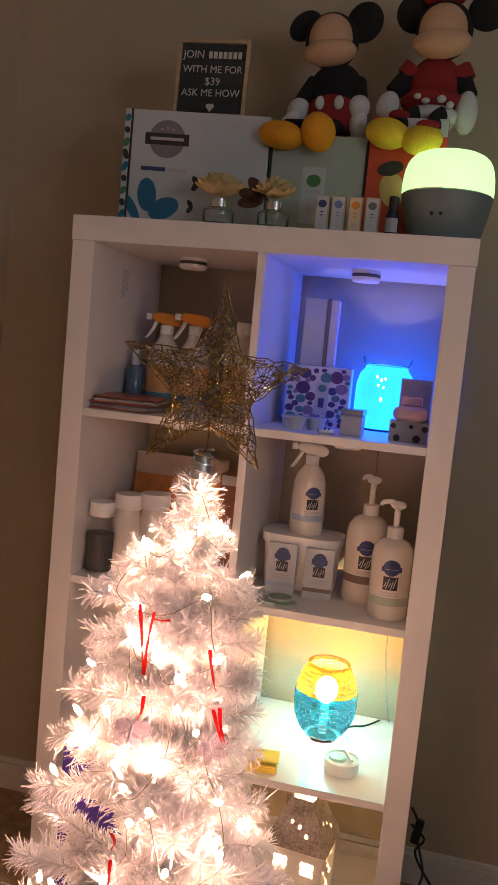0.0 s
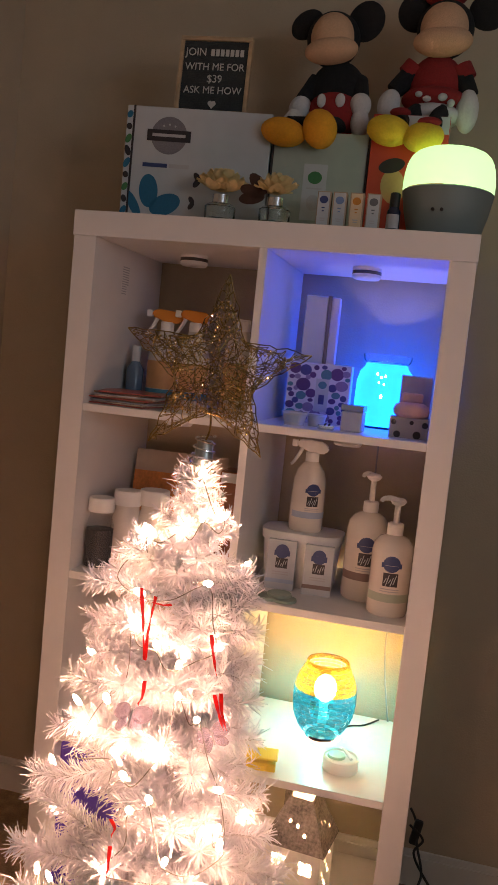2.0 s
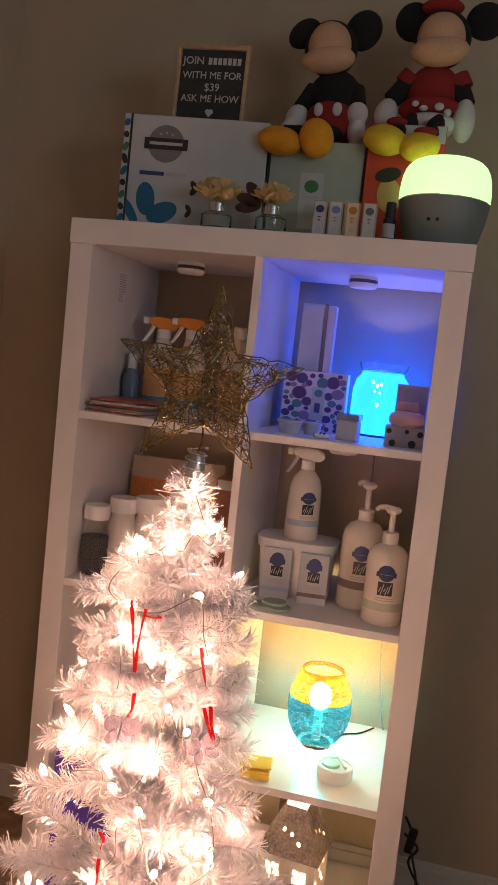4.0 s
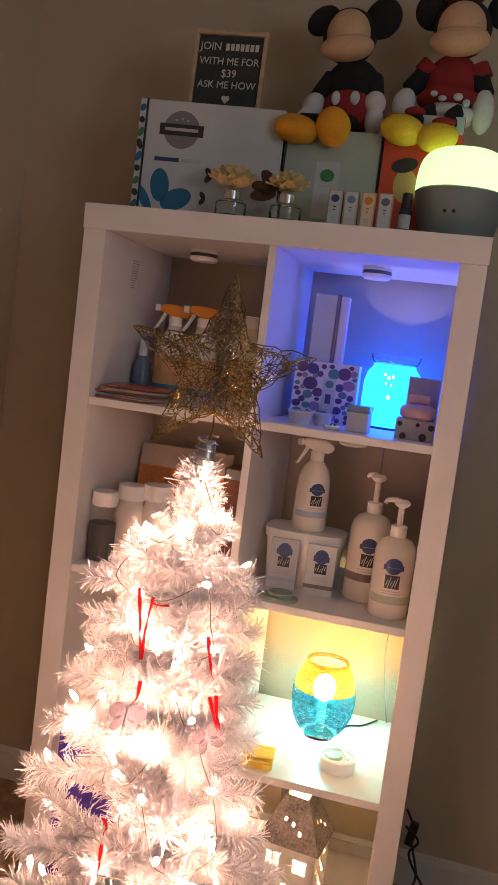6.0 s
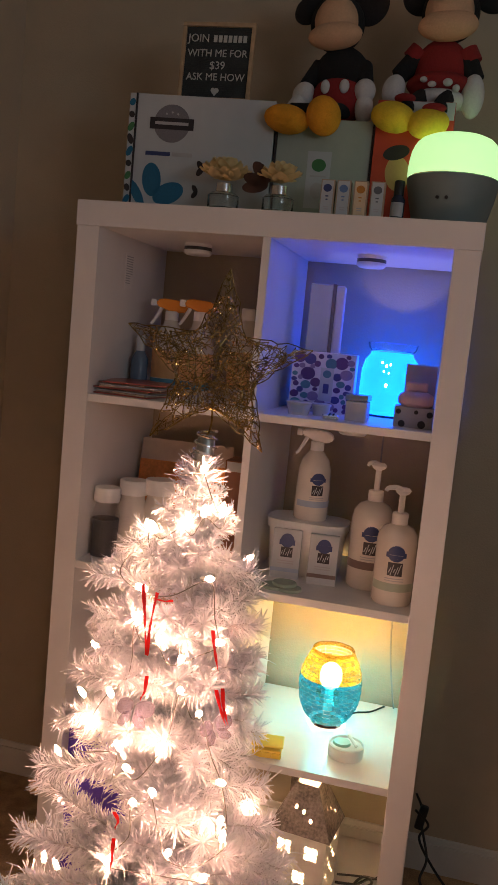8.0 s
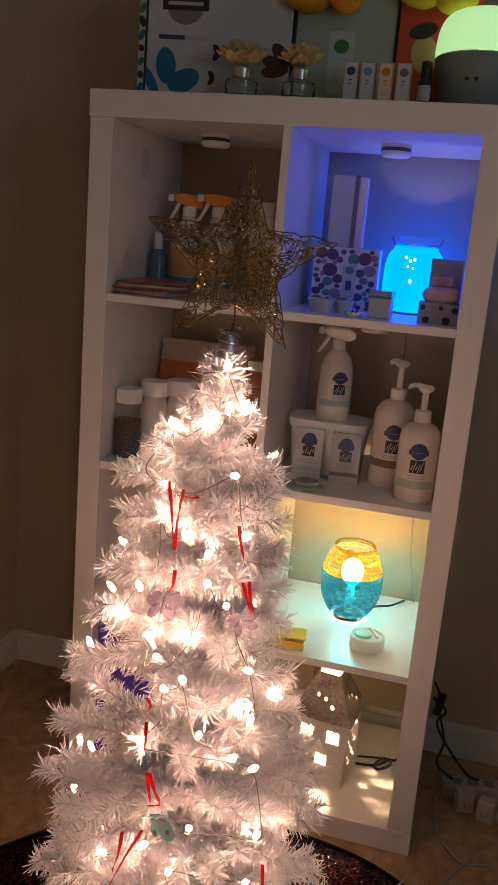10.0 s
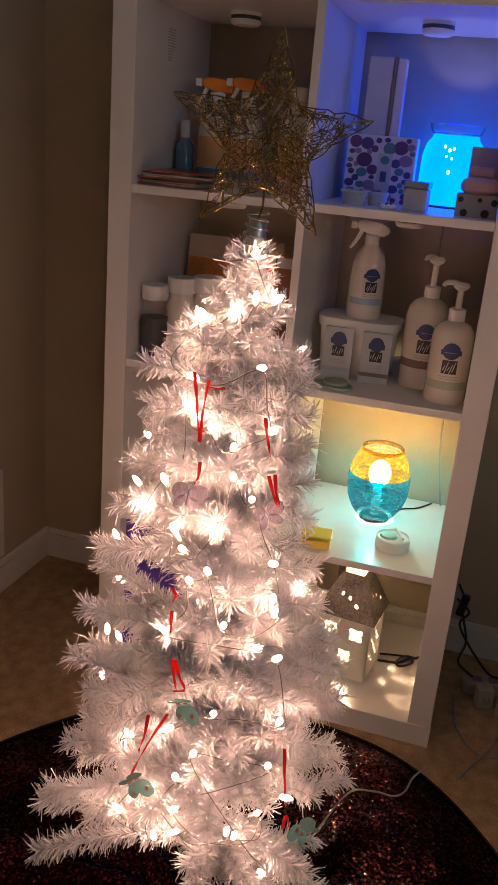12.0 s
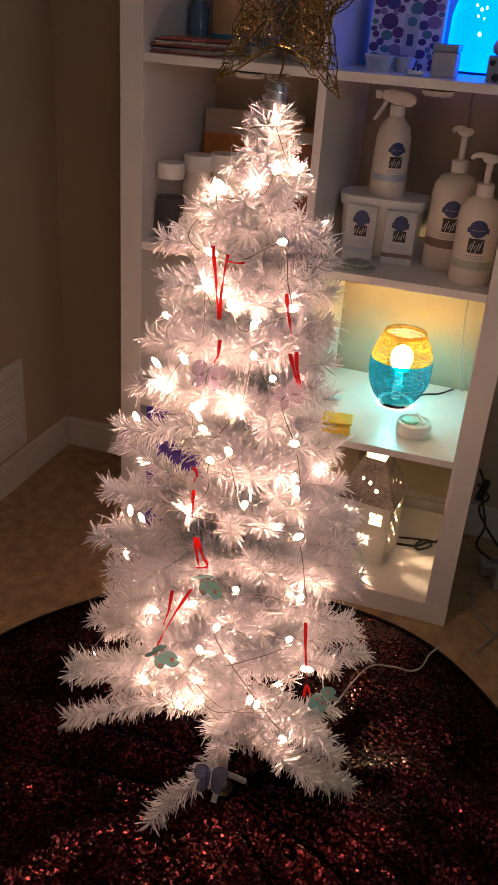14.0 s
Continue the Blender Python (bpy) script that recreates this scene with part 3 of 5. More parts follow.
def plate(w, h, thick, holes, taper=None, bm=None, index=0):
    """An upright plate in xz with real rectangular holes (x0, x1, z0, z1); taper: width at the top over the width at the foot."""
    bm = bm or bmesh.new()
    xs = sorted({-w / 2, w / 2, *(v for q in holes for v in q[:2])})
    zs = sorted({0.0, h, *(v for q in holes for v in q[2:])})
    fx = lambda x, z: x * (1 if taper is None else 1 + (taper - 1) * z / h)
    solid = [[not any(q[0] <= (xs[i] + xs[i + 1]) / 2 <= q[1] and q[2] <= (zs[j] + zs[j + 1]) / 2 <= q[3] for q in holes) for j in range(len(zs) - 1)] for i in range(len(xs) - 1)]
    cache = {}

    def v(i, j, y):
        if (i, j, y) not in cache:
            cache[i, j, y] = bm.verts.new((fx(xs[i], zs[j]), y, zs[j]))
        return cache[i, j, y]

    def quad(*vs):
        f = bm.faces.new(vs)
        f.material_index = index

    for i in range(len(xs) - 1):
        for j in range(len(zs) - 1):
            if not solid[i][j]:
                continue
            quad(v(i, j, 0), v(i + 1, j, 0), v(i + 1, j + 1, 0), v(i, j + 1, 0))
            quad(v(i, j + 1, thick), v(i + 1, j + 1, thick), v(i + 1, j, thick), v(i, j, thick))
            for di, dj, e in ((-1, 0, (i, j, i, j + 1)), (1, 0, (i + 1, j + 1, i + 1, j)), (0, -1, (i + 1, j, i, j)), (0, 1, (i, j + 1, i + 1, j + 1))):
                a, b = i + di, j + dj
                if not (0 <= a < len(xs) - 1 and 0 <= b < len(zs) - 1 and solid[a][b]):
                    quad(v(e[0], e[1], 0), v(e[2], e[3], 0), v(e[2], e[3], thick), v(e[0], e[1], thick))
    return bm


TEAL = sheer("teal_mosaic_glass", (0.001, 0.10, 0.17), 0.66, (0.0, 0.68, 0.88), 0.12, True)
AMBER = sheer("yellow_mosaic_glass", (0.60, 0.33, 0.02), 0.72, (1.0, 0.66, 0.08), 0.12, True)
GROUT = mat("dark_grout", (0.08, 0.10, 0.10), 0.8)
CLEAR = mat("clear_glass", (0.95, 0.97, 0.97), 0.05, var=0, Transmission_Weight=1.0, IOR=1.45)
HOT = mat("lit_lamp_bulb", (1, 0.9, 0.75), 0.3, var=0, glow=(1.096, 0.88, 0.68), power=165.0)
mosaic = thing("mosaic_lamp", pose(0.581, 0.245, 0.403), "lit egg-shaped mosaic glass lamp, yellow above teal", "lamp")


def egg(z):
    """Radius of the glass at a height."""
    return float(np.interp(z, [0.0, 0.012, 0.03, 0.055, 0.08, 0.1, 0.12, 0.14, 0.155, 0.17], [0.034, 0.043, 0.057, 0.0665, 0.0700, 0.0705, 0.0675, 0.0605, 0.0535, 0.046]))


part("glass_foot", lathe([(0, 0.006), (0.032, 0.006), (0.036, 0.001), (0.036, 0), (0, 0)], 32), CLEAR, mosaic, "", True)
tile_rows = 17
glazing = [bmesh.new(), bmesh.new()]
grout = bmesh.new()
for r in range(tile_rows):
    z0, z1 = 0.008 + 0.162 * r / tile_rows, 0.008 + 0.162 * (r + 1) / tile_rows
    n = max(14, int(math.tau * egg((z0 + z1) / 2) / 0.0125))
    for k in range(n):
        bm = glazing[int(r >= 11)]
        a0, a1 = math.tau * (k + 0.5 * (r % 2) + 0.02) / n, math.tau * (k + 0.5 * (r % 2) + 0.98) / n
        o = rng.uniform(0, 0.0016)
        vs = [bm.verts.new(((egg(z) + o) * math.cos(a), (egg(z) + o) * math.sin(a), z)) for a, z in ((a0, z0 + 0.0005), (a1, z0 + 0.0005), (a1, z1 - 0.0005), (a0, z1 - 0.0005))]
        bm.faces.new(vs)
        a2 = a1 + math.tau * 0.04 / n
        for p, q, lo, hi in ((a1, a2, z0, z1), (a0, a1, z1 - 0.0006, z1 + 0.0004)):
            grout.faces.new([grout.verts.new((egg(z) * math.cos(a), egg(z) * math.sin(a), z)) for a, z in ((p, lo), (q, lo), (q, hi), (p, hi))])
tagged(part("grout", grout, GROUT, mosaic, "dark grout between the chips"), kind="stuff")
for bm, m_, lab in zip(glazing, (TEAL, AMBER), ("teal mosaic glass chips", "yellow mosaic glass chips")):
    tagged(part("mosaic_glazing", bm, m_, mosaic, lab), kind="stuff")
part("rim", lathe([(0.046, 0.166), (0.048, 0.172), (0.046, 0.175), (0.043, 0.172), (0.043, 0.166)], 36), AMBER, mosaic, "", True)
part("bulb", blob((0, 0, 0.110), (0.025, 0.025, 0.031), None, 0, None, 14, 8), HOT, mosaic, "lit white bulb", True)
part("bulb_holder", lathe([(0, 0.084), (0.010, 0.084), (0.010, 0.01), (0, 0.01)], 14), WHITE, mosaic)

# ---- blue warmer with an open top ----
BLUE = mat("lit_blue_glass", (0.0, 0.04, 0.2), 0.2, var=0, glow=(0.0, 0.08, 1.0), power=11.0)
warmer = thing("wax_warmer", pose(0.630, 0.30, 1.105) @ Matrix.Diagonal((1.04, 1.04, 1.14, 1)), "glowing blue glass wax warmer with a clear dish on top", "wax warmer")
part("jar", lathe([(0, 0.004), (0.050, 0.004), (0.060, 0.012), (0.0615, 0.05), (0.0605, 0.088), (0.055, 0.108), (0.046, 0.118), (0.044, 0.124)], 36), BLUE, warmer, "lit blue frosted glass jar", True)
part("base", lathe([(0, 0), (0.05, 0), (0.05, 0.004), (0, 0.004)], 32), BLACK, warmer)
part("dish", lathe([(0.044, 0.124), (0.050, 0.130), (0.053, 0.141), (0.0515, 0.141), (0.048, 0.131), (0.043, 0.126)], 36), CLEAR, warmer, "", True)

nt = BLUE.node_tree
tex = nt.nodes.new("ShaderNodeTexNoise")
tex.inputs["Scale"].default_value = 14
ramp = nt.nodes.new("ShaderNodeValToRGB")
ramp.color_ramp.elements[0].position, ramp.color_ramp.elements[1].position = 0.3, 0.7
ramp.color_ramp.elements[0].color, ramp.color_ramp.elements[1].color = (0.0, 0.062, 0.85, 1), (0.0, 0.078, 0.95, 1)
co = nt.nodes.new("ShaderNodeTexCoord")
nt.links.new(co.outputs["Object"], tex.inputs["Vector"])
nt.links.new(tex.outputs[0], ramp.inputs[0])
nt.links.new(ramp.outputs[0], nt.nodes["Principled BSDF"].inputs["Emission Color"])
LED = mat("white_led", (0.9, 0.95, 1), 0.3, var=0, glow=(0.75, 0.95, 1.0), power=6.0)
for a, z, r in ((-103, 0.104, 0.0022), (-94, 0.098, 0.0026), (-86, 0.101, 0.0022), (-98, 0.088, 0.0020), (-88, 0.085, 0.0018), (-91, 0.062, 0.0032)):
    rr = 0.0612 if z < 0.095 else 0.0585
    part("led", blob((rr * math.cos(radians(a)), rr * math.sin(radians(a)), z), (r, r, r * 1.2), None, 0, None, 8, 6), LED, warmer)

# ---- little house lantern ----
PORCELAIN = mat("glazed_porcelain", (0.80, 0.76, 0.68), 0.3, var=0.06, scale=60)
ROOF = mat("speckled_grey_glaze", (0.24, 0.20, 0.165), 0.22, var=0.5, scale=160)
HOUSEBULB = mat("lit_house_bulb", (1, 0.9, 0.75), 0.3, var=0, glow=(1.083, 0.703, 0.384), power=3300.0)
house = thing("house_lantern", pose(0.572, 0.165, 0.05, 0, 0, -7), "white ceramic house lantern with lit cut-out windows", "lantern")
HW, HD, HH = 0.125, 0.115, 0.155


def clover(cx, cz, s=0.0085):
    return [(cx - s, cx - 0.001, cz - s, cz - 0.001), (cx + 0.001, cx + s, cz - s, cz - 0.001), (cx - s, cx - 0.001, cz + 0.001, cz + s), (cx + 0.001, cx + s, cz + 0.001, cz + s)]


front_holes = clover(0.030, 0.117, 0.014) + clover(0.008, 0.058, 0.013) + clover(-0.030, 0.120, 0.014) + clover(-0.040, 0.062, 0.010)
side_holes = [(-0.036 + 0.018 * i, -0.028 + 0.018 * i, 0.04 + 0.02 * j, 0.049 + 0.02 * j) for i in range(4) for j in range(5) if (i + j) % 2]
for name, bm, m in (("front_wall", plate(HW, HH, 0.004, front_holes), pose(0, -HD / 2, 0)), ("back_wall", plate(HW, HH, 0.004, []), pose(0, HD / 2, 0, 0, 0, 180)),
                    ("side_wall", plate(HD, HH, 0.004, side_holes), pose(HW / 2, 0, 0, 0, 0, 90)), ("side_wall", plate(HD, HH, 0.004, side_holes), pose(-HW / 2, 0, 0, 0, 0, -90))):
    part(name, bm, PORCELAIN, house).matrix_local = m
RH, TOPW = 0.098, 0.052
for w, d, rz in ((HW + 0.016, HD + 0.012, 0), (HD + 0.012, HW + 0.016, 90), (HW + 0.016, HD + 0.012, 180), (HD + 0.012, HW + 0.016, -90)):
    run = d / 2 - TOPW / 2
    slope = math.degrees(math.atan2(run, RH))
    holes = [(-0.027, -0.019, 0.052, 0.060), (0.022, 0.030, 0.030, 0.038), (0.0, 0.008, 0.045, 0.053)]
    part("roof_panel", plate(w, math.hypot(run, RH), 0.004, holes if rz != 180 else [], TOPW / w), ROOF, house).matrix_local = pose(0, 0, HH, 0, 0, rz) @ pose(0, -d / 2, 0, -slope, 0, 0)
part("chimney", box(-0.04, -0.022, -0.02, 0.0, HH + 0.06, HH + 0.12, 0.001), ROOF, house)
part("bulb", blob((0, 0.0, 0.11), (0.013, 0.013, 0.018), None, 0, None, 12, 8), HOUSEBULB, house, "lit warm bulb", True)
part("bulb_holder", lathe([(0, 0.09), (0.008, 0.09), (0.008, 0.0), (0, 0.0)], 12), WHITE, house)

# ---- aroma diffuser on top ----
DOME = mat("lit_diffuser_dome", (0.7, 0.75, 0.6), 0.5, var=0, glow=(0.55, 0.98, 0.44), power=0.95)
DIFFUSER = mat("grey_diffuser_plastic", (0.17, 0.22, 0.22), 0.5, var=0.05)
diff = thing("aroma_diffuser", pose(0.722, 0.105, 1.49), "grey aroma diffuser with a glowing pale green dome", "diffuser")
part("body", lathe([(0, 0), (0.064, 0), (0.068, 0.004), (0.080, 0.05), (0.087, 0.088), (0.085, 0.090), (0, 0.090)], 48), DIFFUSER, diff, "", True)
part("dome", lathe([(0.0855, 0.0905), (0.087, 0.093), (0.0868, 0.108), (0.0855, 0.123), (0.083, 0.137), (0.0795, 0.147), (0.0745, 0.1555), (0.067, 0.1625), (0.056, 0.1675), (0.043, 0.1705), (0.028, 0.172), (0.012, 0.1728), (0, 0.173)], 48), DOME, diff, "glowing pale green dome", True)
for k in (-6, 6):
    part("button", lathe([(0, 0.003), (0.003, 0.003), (0.0035, 0), (0, 0)], 12), BLACK, diff).matrix_local = pose(0, 0, 0.045, 0, 0, k - 10) @ pose(0, -0.0785, 0, 90, 0, 0)

# ---- things on top of the shelf ----
NAVY = mat("navy_ink", (0.03, 0.05, 0.16), 0.5, var=0.1)
GREYINK = mat("grey_ink", (0.20, 0.19, 0.21), 0.5, var=0.15, scale=120)
# dark print, also used for the strips of shade beside two boxes
DARKINK_SHADE = mat("dark_ink", (0.03, 0.025, 0.03), 0.5, var=0.1)
PALE = mat("pale_grey_ink", (0.45, 0.45, 0.46), 0.5, var=0.1)
BLUEINK = mat("petrol_blue_ink", (0.01, 0.14, 0.26), 0.45, var=0.1)
GREENINK = mat("leaf_green_ink", (0.05, 0.20, 0.07), 0.5, var=0.1)
OAK = mat("light_oak", (0.46, 0.33, 0.20), 0.5, var=0.2, scale=80)
FELT = mat("charcoal_felt", (0.045, 0.050, 0.050), 0.95, var=0.2, scale=300, bump=0.4, bscale=500)


def flat(name, parent, material, x0, x1, z0, z1, y=-0.0008):
    """A thin printed patch on a front that lies in xz."""
    return part(name, box(x0, x1, y, 0.0004, z0, z1), material, parent)


def oval(name, parent, material, cx, cz, rx, rz, tilt=0.0, y=0.0002, seg=28):
    bm = disc(1.0, 0, seg, 0.0008)
    ob = part(name, bm, material, parent)
    ob.matrix_local = pose(cx, y, cz, 90, 0, 0) @ pose(0, 0, 0, 0, 0, tilt) @ Matrix.Diagonal((rx, rz, 1, 1))
    return ob


mailer = thing("mailer_box", pose(0.0715, 0.098, 1.49, 0, 0, 6.4), "white printed cardboard mailer box with blue petals", "box")
part("carton", box(0, 0.287, 0, 0.11, 0, 0.235, 0.0015), CARD, mailer)
# shadow along the box's left side, put in as a dark strip
part("shadow_gap", box(-0.0035, -0.0003, -0.002, 0.11, 0, 0.235), DARKINK_SHADE, mailer)
part("side_flap", box(-0.016, -0.0038, -0.002, 0.003, 0, 0.234), CARD, mailer)
for i, (m_, h) in enumerate(((BLUEINK, 0.02), (DARKINK_SHADE, 0.014), (GREENINK, 0.016), (DARKINK_SHADE, 0.012), (BLUEINK, 0.02), (DARKINK_SHADE, 0.02), (GREENINK, 0.018), (DARKINK_SHADE, 0.012), (BLUEINK, 0.014))):
    oval("pattern_mark", mailer, m_, -0.0100, 0.02 + i * 0.0245, 0.0058, h * 0.55, 20 if i % 2 else -25, -0.0022, 16)
oval("round_badge", mailer, GREYINK, 0.075, 0.178, 0.038, 0.038)
flat("badge_bar", mailer, DARKINK_SHADE, 0.029, 0.121, 0.166, 0.189, -0.0014)
flat("badge_line", mailer, PALE, 0.040, 0.110, 0.175, 0.181, -0.0020)
for k in (-1, 0, 1):
    oval("badge_dot", mailer, PALE, 0.075 + k * 0.012, 0.200 - abs(k) * 0.003, 0.002, 0.002, 0, -0.0008)
flat("printed_line", mailer, NAVY, 0.024, 0.076, 0.113, 0.121)
flat("printed_line", mailer, PALE, 0.080, 0.122, 0.113, 0.121)
for cx, cz, rx, rz, a in ((0.041, 0.064, 0.020, 0.034, 6), (0.078, 0.038, 0.034, 0.021, 24), (0.011, 0.034, 0.010, 0.031, 30)):
    oval("petal", mailer, BLUEINK, cx, cz, rx, rz, a)
for cx, cz, s in ((0.142, 0.092, 0.011), (0.134, 0.045, 0.009)):
    for a in (35, -35):
        oval("butterfly_mark", mailer, DARKINK_SHADE, cx, cz + (0.006 if a > 0 else -0.005), s * 0.55, s, a)

sign = thing("letter_board", pose(0.2145, 0.150, 1.7255, -3, 0, 3) @ Matrix.Diagonal((1.03, 1, 1.07, 1)), "small charcoal felt letter board in an oak frame", "sign")
W2, H2 = 0.150, 0.150
part("felt", box(-W2 / 2 + 0.006, W2 / 2 - 0.006, 0.003, 0.008, 0.006, H2 - 0.006), FELT, sign)
for i in range(36):
    part("groove", box(-W2 / 2 + 0.008, W2 / 2 - 0.008, 0.0020, 0.0032, 0.0085 + i * 0.00370, 0.0108 + i * 0.00370), FELT, sign)
for x0, x1, z0, z1 in ((-W2 / 2, W2 / 2, 0, 0.008), (-W2 / 2, W2 / 2, H2 - 0.008, H2), (-W2 / 2, -W2 / 2 + 0.008, 0.008, H2 - 0.008), (W2 / 2 - 0.008, W2 / 2, 0.008, H2 - 0.008)):
    part("frame_rail", box(x0, x1, -0.003, 0.012, z0, z1, 0.001), OAK, sign)
LETTER = mat("white_letter_plastic", (0.55, 0.55, 0.52), 0.5, var=0.02)
words("JOIN", 0.021, LETTER, sign, pose(-0.041, 0.001, 0.120) @ FACE)
for k in range(7):
    part("lettering_bar", box(-0.010 + k * 0.0101, -0.0028 + k * 0.0101, 0.0006, 0.0018, 0.1135, 0.1265), LETTER, sign)
words("WITH ME FOR", 0.0195, LETTER, sign, pose(0.000, 0.001, 0.092) @ FACE)
words("$39", 0.021, LETTER, sign, pose(0.002, 0.001, 0.069) @ FACE)
words("ASK ME HOW", 0.0195, LETTER, sign, pose(0.000, 0.001, 0.047) @ FACE)
bm = None
for s in (-1, 1):
    bm = disc(0.0048, 0, 16, 0.0012, 0, Matrix.Translation((s * 0.0036, 0, 0)), bm)
tri = bmesh.new()
vs = [tri.verts.new(p) for p in ((-0.0080, -0.0018, 0.001), (0.0080, -0.0018, 0.001), (0, -0.011, 0.001))]
tri.faces.new(vs)
merge(bm, tri)
part("heart", bm, LETTER, sign).matrix_local = pose(0.002, 0.001, 0.022) @ FACE

SAGE = mat("pale_sage_card", (0.38, 0.43, 0.38), 0.5, var=0.06, scale=40)
carton = thing("gift_carton", pose(0.364, 0.135, 1.49, 0, 0, 3), "pale sage carton with a green oval label", "box")
part("carton", box(0, 0.190, 0, 0.17, 0, 0.205, 0.0015), SAGE, carton)
# dark strips that stand in for the shade at the carton's two sides
part("shadow_gap", box(-0.004, -0.0005, -0.001, 0.17, 0, 0.205), DARKINK_SHADE, carton)
part("shadow_gap", box(0.1905, 0.194, -0.001, 0.17, 0, 0.205), DARKINK_SHADE, carton)
flat("label", carton, CARD, 0.066, 0.114, 0.030, 0.142)
oval("label_oval", carton, GREENINK, 0.090, 0.115, 0.0145, 0.0125, 0, -0.0006)
oval("label_oval", carton, PALE, 0.090, 0.065, 0.013, 0.016, 0, -0.0006)
flat("label_line", carton, PALE, 0.074, 0.106, 0.092, 0.095, -0.0012)

REDCARD = mat("red_card", (0.55, 0.06, 0.03), 0.45, var=0.08, scale=30)
redbox = thing("red_carton", pose(0.560, 0.135, 1.49, 0, 0, 2), "glossy red printed carton under the plush doll", "box")
part("carton", box(0, 0.150, 0, 0.19, 0, 0.244, 0.0015), REDCARD, redbox)
flat("label", redbox, CARD, 0.055, 0.149, 0.210, 0.243)
TANINK = mat("tan_ink", (0.55, 0.33, 0.16), 0.5, var=0.05)
oval("printed_patch", redbox, TANINK, 0.052, 0.105, 0.024, 0.034, 8)
oval("printed_patch", redbox, DARKINK_SHADE, 0.046, 0.145, 0.026, 0.014, 15, -0.0004)

# plush dolls, plain figures
PLUSHK = mat("black_plush", (0.012, 0.012, 0.013), 0.95, var=0.3, scale=200, bump=0.8, bscale=600)
PLUSHR = mat("red_plush", (0.30, 0.02, 0.02), 0.9, var=0.15, scale=200, bump=0.6, bscale=600)
PLUSHT = mat("tan_plush", (0.66, 0.42, 0.26), 0.9, var=0.08, scale=200, bump=0.6, bscale=600)
PLUSHW = mat("white_plush", (0.68, 0.67, 0.66), 0.9, var=0.08, scale=200, bump=0.6, bscale=600)
PLUSHO = mat("orange_plush", (0.75, 0.33, 0.02), 0.9, var=0.1, scale=200, bump=0.6, bscale=600)
PLUSHY = mat("yellow_plush", (0.78, 0.56, 0.04), 0.9, var=0.1, scale=200, bump=0.6, bscale=600)


def limb(bm, a, b, r0, r1, index):
    pts = [Vector(a).lerp(Vector(b), t) for t in (0, 0.35, 0.7, 1)]
    return tube(pts, r0, bm, 14, index, r1)


def plush(name, where, shapes, limbs, label):
    bm = bmesh.new()
    for c, r, i, rot in shapes:
        blob(c, r, bm, i, rot, 24, 14)
    for a, b, r0, r1, i in limbs:
        limb(bm, a, b, r0, r1, i)
    ob = part(name, bm, [PLUSHK, PLUSHR, PLUSHT, PLUSHW, PLUSHO, PLUSHY], None, label, True)
    tagged(ob, category="plush doll")
    ob.matrix_world = where
    return ob


K, R_, T_, W_, O_, Y_ = range(6)
plush("plush_doll", pose(0.466, 0.225, 1.692) @ Matrix.Diagonal((0.93, 0.93, 0.93, 1)), [
    ((0, 0.005, 0.118), (0.064, 0.048, 0.068), K, None), ((0, 0.0, 0.070), (0.062, 0.055, 0.054), R_, None),
    ((-0.022, 0.01, 0.235), (0.061, 0.055, 0.060), K, None), ((-0.020, -0.016, 0.230), (0.049, 0.045, 0.053), T_, None), ((-0.017, -0.034, 0.196), (0.060, 0.034, 0.029), T_, (0, -6, 0)),
    ((0.046, 0.02, 0.280), (0.041, 0.014, 0.046), K, (0, 25, 0)), ((-0.086, 0.01, 0.268), (0.040, 0.014, 0.030), K, (0, -38, 0)),
    ((-0.024, -0.054, 0.082), (0.010, 0.006, 0.015), W_, None), ((0.018, -0.054, 0.084), (0.011, 0.006, 0.015), W_, None),
    ((-0.078, -0.02, 0.075), (0.024, 0.022, 0.028), W_, (0, 30, 0)), ((0.060, -0.03, 0.082), (0.024, 0.022, 0.026), W_, None), ((0.062, -0.03, 0.045), (0.020, 0.02, 0.035), W_, None),
    ((-0.088, -0.118, -0.006), (0.050, 0.038, 0.030), O_, (0, 8, 0)), ((-0.008, -0.122, 0.002), (0.037, 0.032, 0.042), O_, (0, -20, 0))],
    [((-0.045, 0, 0.14), (-0.078, -0.015, 0.085), 0.023, 0.018, K), ((0.045, 0, 0.14), (0.060, -0.025, 0.095), 0.023, 0.018, K),
     ((-0.03, -0.02, 0.04), (-0.085, -0.09, 0.02), 0.016, 0.016, K), ((0.02, -0.02, 0.04), (-0.005, -0.09, 0.025), 0.016, 0.016, K), ((-0.082, -0.02, 0.065), (-0.108, -0.06, 0.012), 0.018, 0.014, W_)],
    "seated black plush doll with red shorts and orange shoes")
